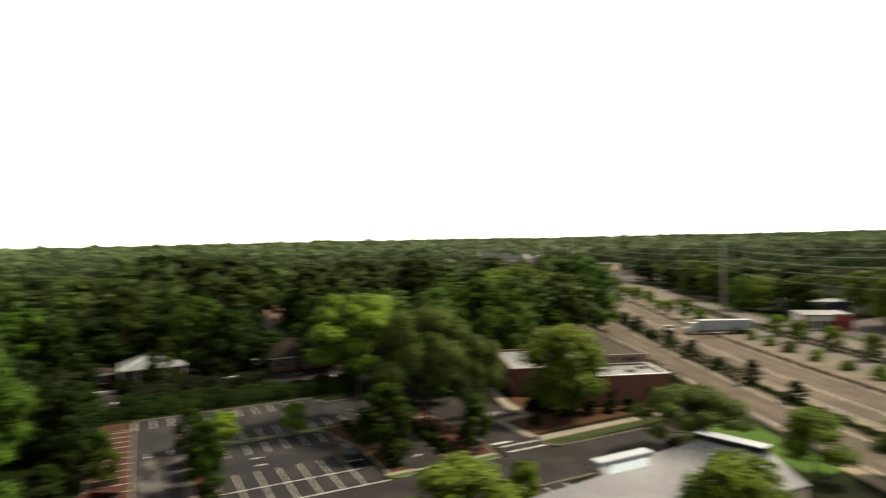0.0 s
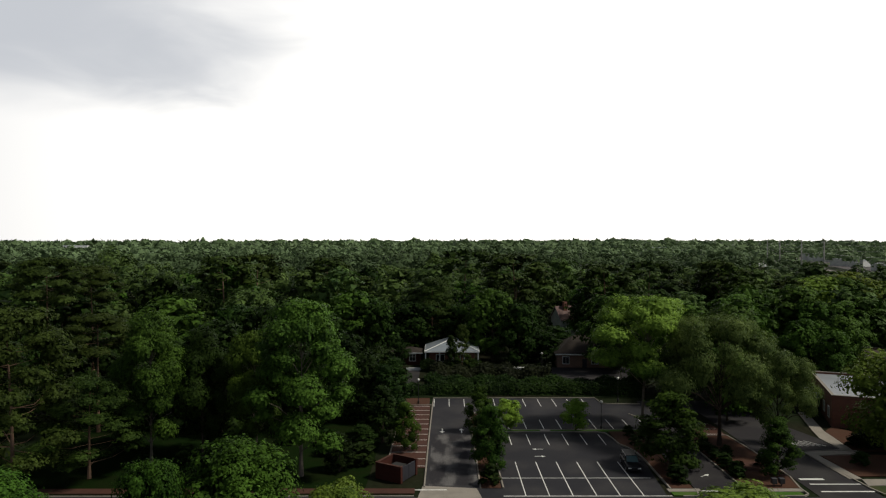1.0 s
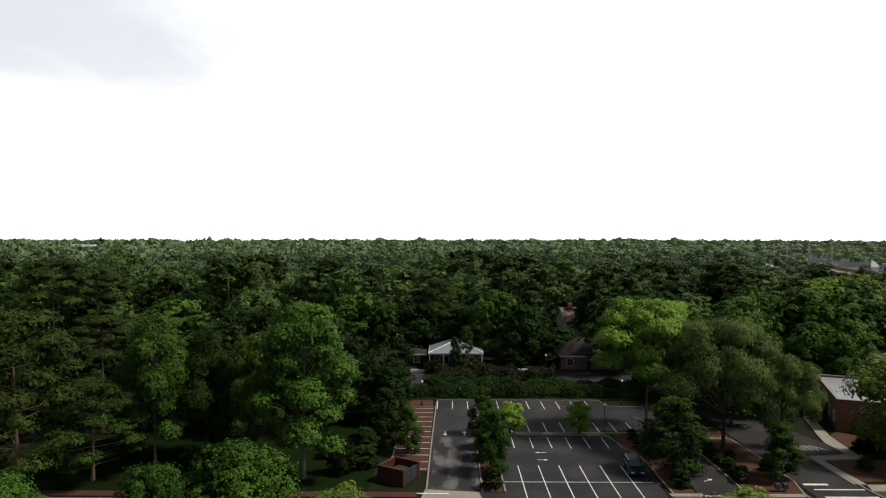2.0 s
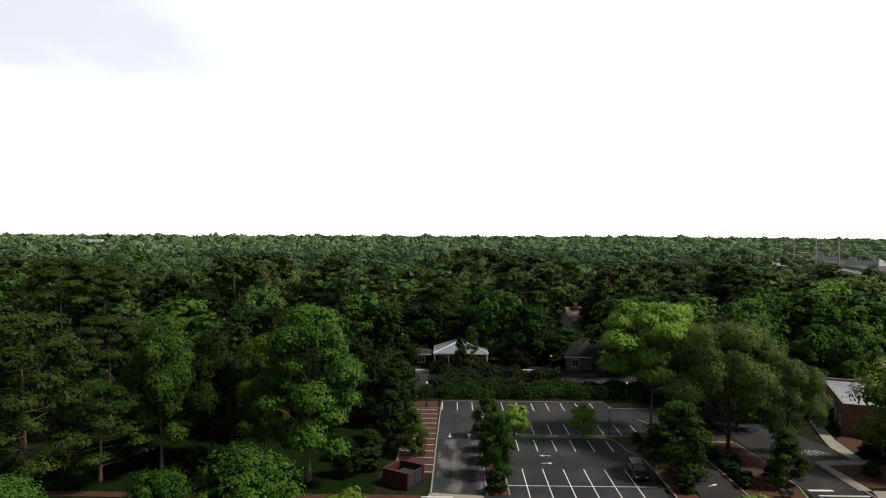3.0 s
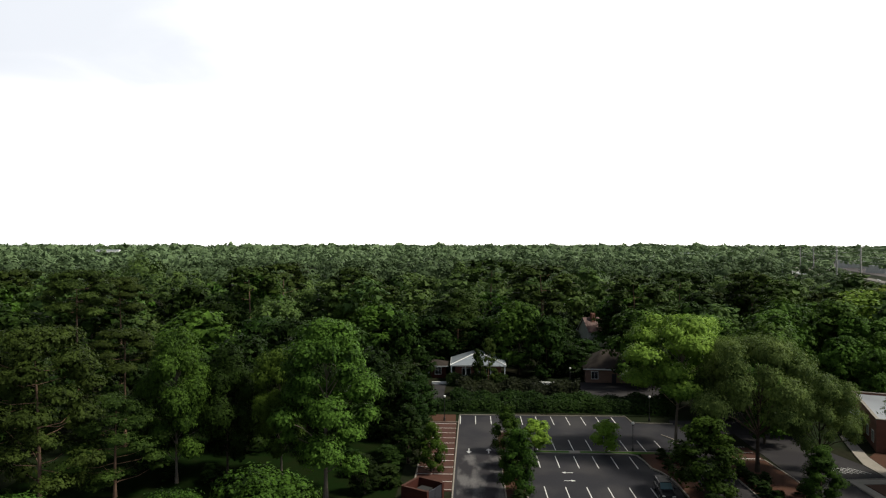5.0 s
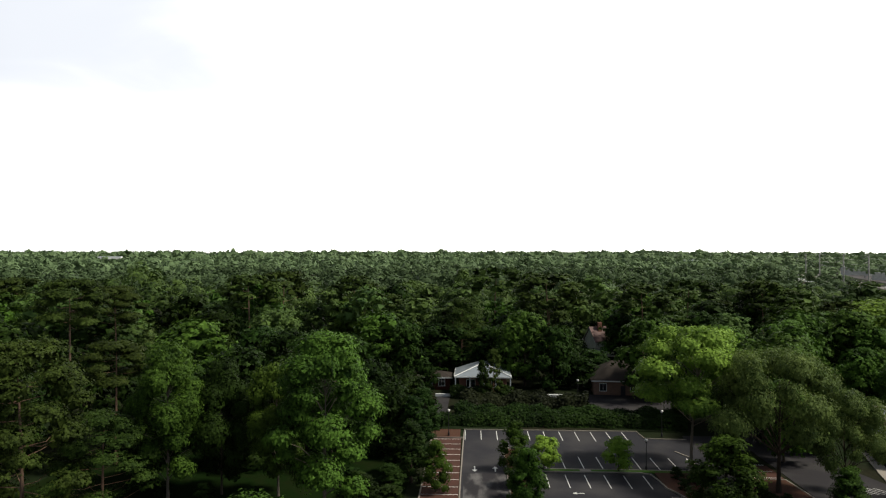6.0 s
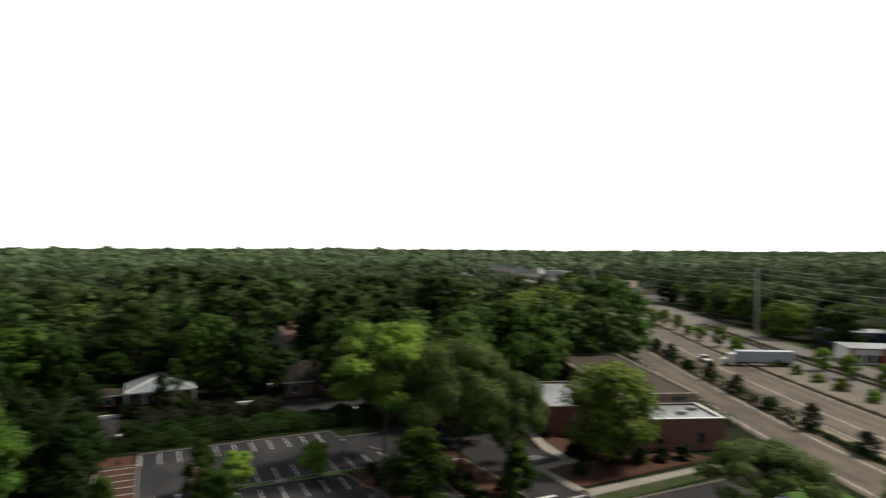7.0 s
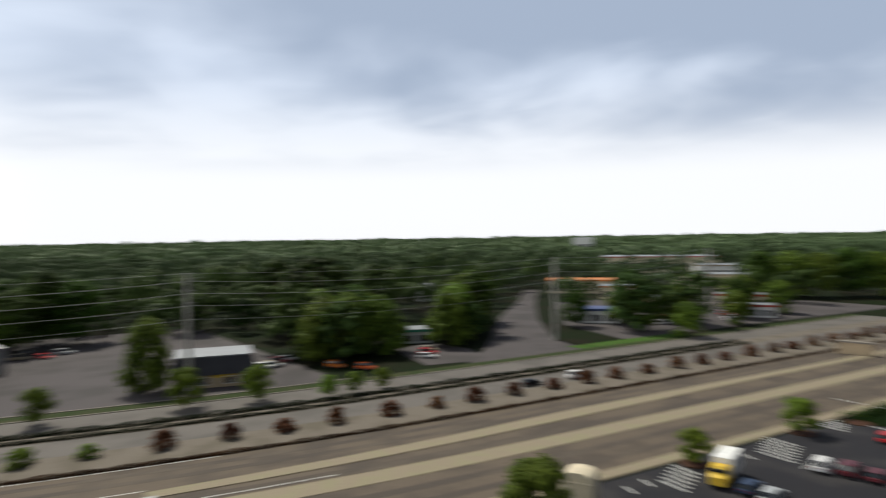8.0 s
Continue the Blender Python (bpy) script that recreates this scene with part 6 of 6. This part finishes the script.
for i, (x, y, s) in enumerate(GROVE + ROADSIDE):
    plant("yard" if i < 9 else ("mid_b", "mid_b", "mid")[i % 3], x, y, s * 1.12, s * 1.25, 77 * i, label="broad green tree on the far side of the highway")
YOUNG = [(132, 11.5, 1.25), (129.5, 0, 1.1), (139, 26.7, 1.3), (123.8, -23.9, 1.3), (119.9, -36.5, 1.2), (135, 37, 0.8), (113.8, -48.6, 0.75), (113.1, -54.3, 0.75), (112.5, -60.8, 0.75), (143.7, 67.5, 1.0), (148, 80, 1.0), (152.7, 92.1, 1.0), (157.1, 103.9, 1.0), (162, 114, 1.0)]
for i, (x, y, s) in enumerate(YOUNG):
    plant("round", x, y, s * 1.45, s * 1.4, 50 * i, label="young tree on the narrow verge", group="young trees along the service road")
for i in range(15):
    yy = 136 + 11.5 * i
    plant(("mid", "mid_c", "mid_b")[i % 3], road_x(yy) + 44 + 9 * math.sin(i * 2.3), yy, 0.72 + 0.14 * math.sin(i * 1.7), 1.0, 57 * i, label="leafy tree beyond the service road")
k = 0
for i in range(15):
    yy = 142 + 13.0 * i
    plant("round", road_x(yy) - 2.7 + 0.8 * math.sin(i * 2.1), yy, 1.3 + 0.4 * math.sin(i * 1.7), 1.4, 40 * i, label="small tree on the highway verge", group="trees on the far verge")
y = -300.0
while y < 130:
    red = y < -9
    plant("red_shrub" if red else "shrub", road_x(y), y, 1.15 + 0.2 * math.sin(k * 2.1), 1.3 + 0.15 * math.sin(k * 3.3), 70 * k, name="shrub", label="round dark red shrub on the highway verge" if red else "round green shrub on the highway verge", group="shrubs along the highway")
    y += 9.2 + 0.9 * math.sin(k * 1.7)
    k += 1

# ---- hedges: one leafy mass a run ----
def hedge(name, rows, height, width, count, size, mat, label):
    """A clipped or rough hedge along plan points."""
    rng = np.random.default_rng(len(rows) * 7 + count)
    pts = np.array(rows, dtype=float)
    seg = np.linalg.norm(np.diff(pts, axis=0), axis=1)
    cum = np.concatenate([[0], np.cumsum(seg)])
    s = rng.uniform(0, cum[-1], count)
    x, y = np.interp(s, cum, pts[:, 0]), np.interp(s, cum, pts[:, 1])
    i = np.clip(np.searchsorted(cum, s) - 1, 0, len(seg) - 1)
    d = np.diff(pts, axis=0)[i] / seg[i][:, None]
    a = rng.uniform(-0.15, math.pi + 0.15, count)
    lump = 0.8 + 0.25 * np.sin(s * 0.9) * np.sin(s * 0.37 + 1) + rng.normal(0, 0.07, count)
    across, z = np.cos(a) * width / 2 * lump, np.abs(np.sin(a)) * height * lump
    pos = np.stack([x - d[:, 1] * across, y + d[:, 0] * across, z], axis=1)
    out = np.stack([-d[:, 1] * np.cos(a), d[:, 0] * np.cos(a), np.abs(np.sin(a)) + 0.3], axis=1)
    me = soup(name, leaves(rng, pos, out, size * 0.9), mat)
    return tagged(new(name, me), label, "hedge", kind="stuff")


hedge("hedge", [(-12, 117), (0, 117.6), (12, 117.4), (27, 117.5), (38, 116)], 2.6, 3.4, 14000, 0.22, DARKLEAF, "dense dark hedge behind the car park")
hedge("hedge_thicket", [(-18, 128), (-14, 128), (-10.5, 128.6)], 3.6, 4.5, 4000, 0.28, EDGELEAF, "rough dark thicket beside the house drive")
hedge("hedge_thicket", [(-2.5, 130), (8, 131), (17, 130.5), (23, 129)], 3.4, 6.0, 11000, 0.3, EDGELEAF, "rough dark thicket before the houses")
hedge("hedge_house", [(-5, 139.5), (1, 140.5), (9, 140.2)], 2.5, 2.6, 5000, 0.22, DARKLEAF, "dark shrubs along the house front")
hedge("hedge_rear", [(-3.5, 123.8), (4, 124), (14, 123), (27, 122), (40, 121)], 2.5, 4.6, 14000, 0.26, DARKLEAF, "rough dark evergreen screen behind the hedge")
hedge("hedge_median", [(road_x(y) - 28.4, y) for y in range(44, 83, 12)], 1.1, 2.0, 5000, 0.2, DARKLEAF, "low dark hedge between frontage road and highway")
hedge("hedge_median_tall", [(road_x(y) - 28.4, y) for y in range(80, 330, 12)], 2.5, 3.2, 16000, 0.3, DARKLEAF, "tall uneven hedge between frontage road and highway")
hedge("hedge_edge", [(road_x(y) - 7.6, y) for y in range(-200, 210, 12)], 0.6, 0.8, 22000, 0.2, RUSTLEAF, "low dark planting at the highway edge")
hedge("hedge_drain", [(road_x(y) + 12.0, y) for y in range(-170, 210, 12)], 0.7, 0.8, 18000, 0.22, EDGELEAF, "low dark hedge along the far lanes")
hedge("hedge_service", [(road_x(y) + 15.6, y) for y in range(-170, 210, 12)], 0.9, 1.1, 20000, 0.24, EDGELEAF, "low dark hedge along the service road")
hedge("hedge_corner", [(66, 61), (70, 61.5), (74, 60)], 0.7, 1.5, 1500, 0.16, OAKLEAF, "low planting at the street corner")
hedge("hedge_south", [(road_x(y) - 45, y) for y in range(-180, -100, 12)], 1.3, 3, 4000, 0.22, LEAF, "rough shrubs at the edge of the car park")
hedge("hedge_far_frontage", [(road_x(y) - 42.5, y) for y in range(86, 250, 12)], 1.8, 2.6, 8000, 0.25, DARKLEAF, "rough shrubs along the frontage road")

# ---- woods ----
LABELS = ("leafy green woodland tree", "dark green woodland tree in a dense wood", "wide dark oak in the wood", "tall green woodland tree", "tall pine rising from the wood", "wide green tree in the wood", "yellow-green tree in the wood")


def road_xs(y):
    return np.vectorize(road_x)(y)


CLEAR_NEAR = [(150, -96, 17, 10), (-71, 107, 9, 13), (2.4, 147, 13, 12), (36, 150, 14, 10), (36, 200, 12, 10), (-11, 149, 9, 9), (-26, 136, 9, 7), (31.5, 182, 6, 13), (24.5, 160, 6, 12), (16, 140, 30, 7), (2, 130, 12, 8), (32, 130, 12, 8), (76, 118, 20, 34), (560, 60, 22, 22)]
CLEAR_FAR = [(330, 560, 16, 16), (-160, 1080, 18, 18), (650, -760, 24, 24), (-760, 1300, 24, 24), (176, -112, 20, 16), (150, -178, 22, 20), (136, -256, 30, 24), (225, -260, 36, 26), (190, -330, 40, 34), (252, -178, 14, 12), (116, -224, 22, 20), (160, -212, 24, 20), (190, -246, 26, 20), (220, -420, 60, 46), (300, -440, 80, 60)]


def wooded(x, y):
    w = x - road_xs(y)
    r = np.hypot(x, y)
    north = (y > np.where(x < -80, 124, np.where(x < 60, 168, 124))) & (w < -46)
    west = (x < -84) & (y > 84)
    mid = (x < -84) & (y > 88)
    far_north = (y > 520) & (np.abs(w) > 14)
    town = (y > 300) & (y < 1180) & (np.abs(w) < 92)
    east = (w > 34) & ((x > np.where(y > 20, 250 + 0.2 * y, 224)) | (y > 150)) & (y > -190)
    east |= (w > 60) & (x > 205) & (y > -150) & (y < -62)
    south_east = (y <= -150) & (x > 330) & (r > 420)
    south_east |= (r > 640) & (x > 40) & (np.abs(w) > 45) & (y < 0)
    south_east |= (w > 100) & (r > 330) & (y < -150)
    south_east |= (w < -50) & (y < -190) & (x > -60)
    cross = np.abs((x - 140) * 0.73 + (y + 128) * 0.68) < 13
    cluster = (x > 144) & (y < -62) & (y >= -150) & (w > 46)
    chance = np.modf(np.abs(np.sin(x * 12.9898 + y * 78.233) * 43758.5))[0] < 0.42
    scatter = (y < -150) & (w > 44) & (r < 470) & chance
    scatter |= (y > 330) & (y < 560) & (np.abs(w) > 20) & (np.abs(w) < 60) & chance
    south_east |= (cluster | scatter) & ~cross
    kept = np.modf(np.abs(np.sin(x * 39.3468 + y * 11.135) * 24634.6))[0] < 0.55
    ok = north | west | mid | far_north | east | south_east
    for cx, cy, rx, ry in CLEAR_NEAR + CLEAR_FAR:
        ok &= ((x - cx) / rx) ** 2 + ((y - cy) / ry) ** 2 > 1
    ok &= ~town | (kept & (np.abs(w) > 30))
    az = np.degrees(np.arctan2(x, y))
    return ok & (az > -46) & (az < 178)


def jitter_grid(step, r0, r1, seed):
    rng = np.random.default_rng(seed)
    g = np.arange(-r1, r1 + step, step)
    x, y = np.meshgrid(g, g)
    x = (x + rng.uniform(-0.42, 0.42, x.shape) * step).ravel()
    y = (y + rng.uniform(-0.42, 0.42, y.shape) * step).ravel()
    r = np.hypot(x, y)
    keep = (r > r0) & (r <= r1) & wooded(x, y)
    return x[keep], y[keep], rng


xs, ys, rng = jitter_grid(12.2, 60, 235, 5)
for i, (x, y) in enumerate(zip(xs, ys)):
    j = int(rng.integers(0, 7))
    s = rng.uniform(0.6, 1.15)
    make_tree("tree", FOREST[j], pose(x, y, -0.05, 0, 0, rng.uniform(0, 360)), (s * rng.uniform(1.05, 1.3), s * rng.uniform(1.05, 1.3), s), LABELS[j], "tree", "woodland trees")


def far_wood(name, step, r0, r1, count, size, crown, lobes, seed, label, mat):
    """Canopy of many crowns, each of some lobes that carry leaf sprays; one mesh."""
    x, y, rng = jitter_grid(step, r0, r1, seed)
    n = len(x)
    h = rng.uniform(10, 20.5, n) * (1 + 0.16 * np.sin(x / 90 + 1) * np.cos(y / 70) + 0.08 * np.sin(x / 31) * np.sin(y / 37))
    h = np.where(rng.random(n) < 0.08, h * 1.3, h)
    h *= 1 + 0.7 * np.clip((np.hypot(x, y) - 900) / 2600, 0, 1) * np.clip(1.6 - 2.2 * x / np.maximum(y, 1), 0, 1) * (y > 0)
    h *= np.clip(1 + 0.22 * np.sin(x / 23 + 2 * np.sin(y / 51)) * np.cos(y / 29), 0.7, 1.25)
    w = crown * rng.uniform(0.75, 1.25, n)
    ld = sphere_points(rng, n * lobes).reshape(n, lobes, 3)
    ld[..., 2] = np.abs(ld[..., 2]) * 1.25 - 0.4
    which = rng.integers(0, lobes, (n, count))
    lobe = np.take_along_axis(ld, which[..., None].repeat(3, axis=2), axis=1)
    d = sphere_points(rng, n * count).reshape(n, count, 3)
    d[..., 2] = np.where(d[..., 2] < -0.5, -d[..., 2] * 0.5, d[..., 2])
    k = 1.15 / math.sqrt(lobes)
    d = d * 0.8 + lobe * 0.45 + np.array((0, 0, 0.15))
    d /= np.linalg.norm(d, axis=2, keepdims=True)
    off = lobe * (1 - k) + d * k * rng.uniform(0.78, 1.06, (n, count, 1))
    pos = np.stack([x[:, None] + off[..., 0] * w[:, None] / 2, y[:, None] + off[..., 1] * w[:, None] / 2, h[:, None] * 0.6 + off[..., 2] * h[:, None] * 0.4], axis=-1)
    out = d * 0.9 + lobe * 0.4
    q = leaves(rng, pos.reshape(-1, 3), out.reshape(-1, 3), size, 0.1)
    return tagged(new(name, soup(name, q, mat)), label, "woods", kind="stuff")


far_wood("woods_near", 13.5, 235, 340, 540, 0.61, 16, 10, 71, "dense green woodland canopy", WOODLEAF)
# from here outward the canopy takes the leaf colours with haze in them
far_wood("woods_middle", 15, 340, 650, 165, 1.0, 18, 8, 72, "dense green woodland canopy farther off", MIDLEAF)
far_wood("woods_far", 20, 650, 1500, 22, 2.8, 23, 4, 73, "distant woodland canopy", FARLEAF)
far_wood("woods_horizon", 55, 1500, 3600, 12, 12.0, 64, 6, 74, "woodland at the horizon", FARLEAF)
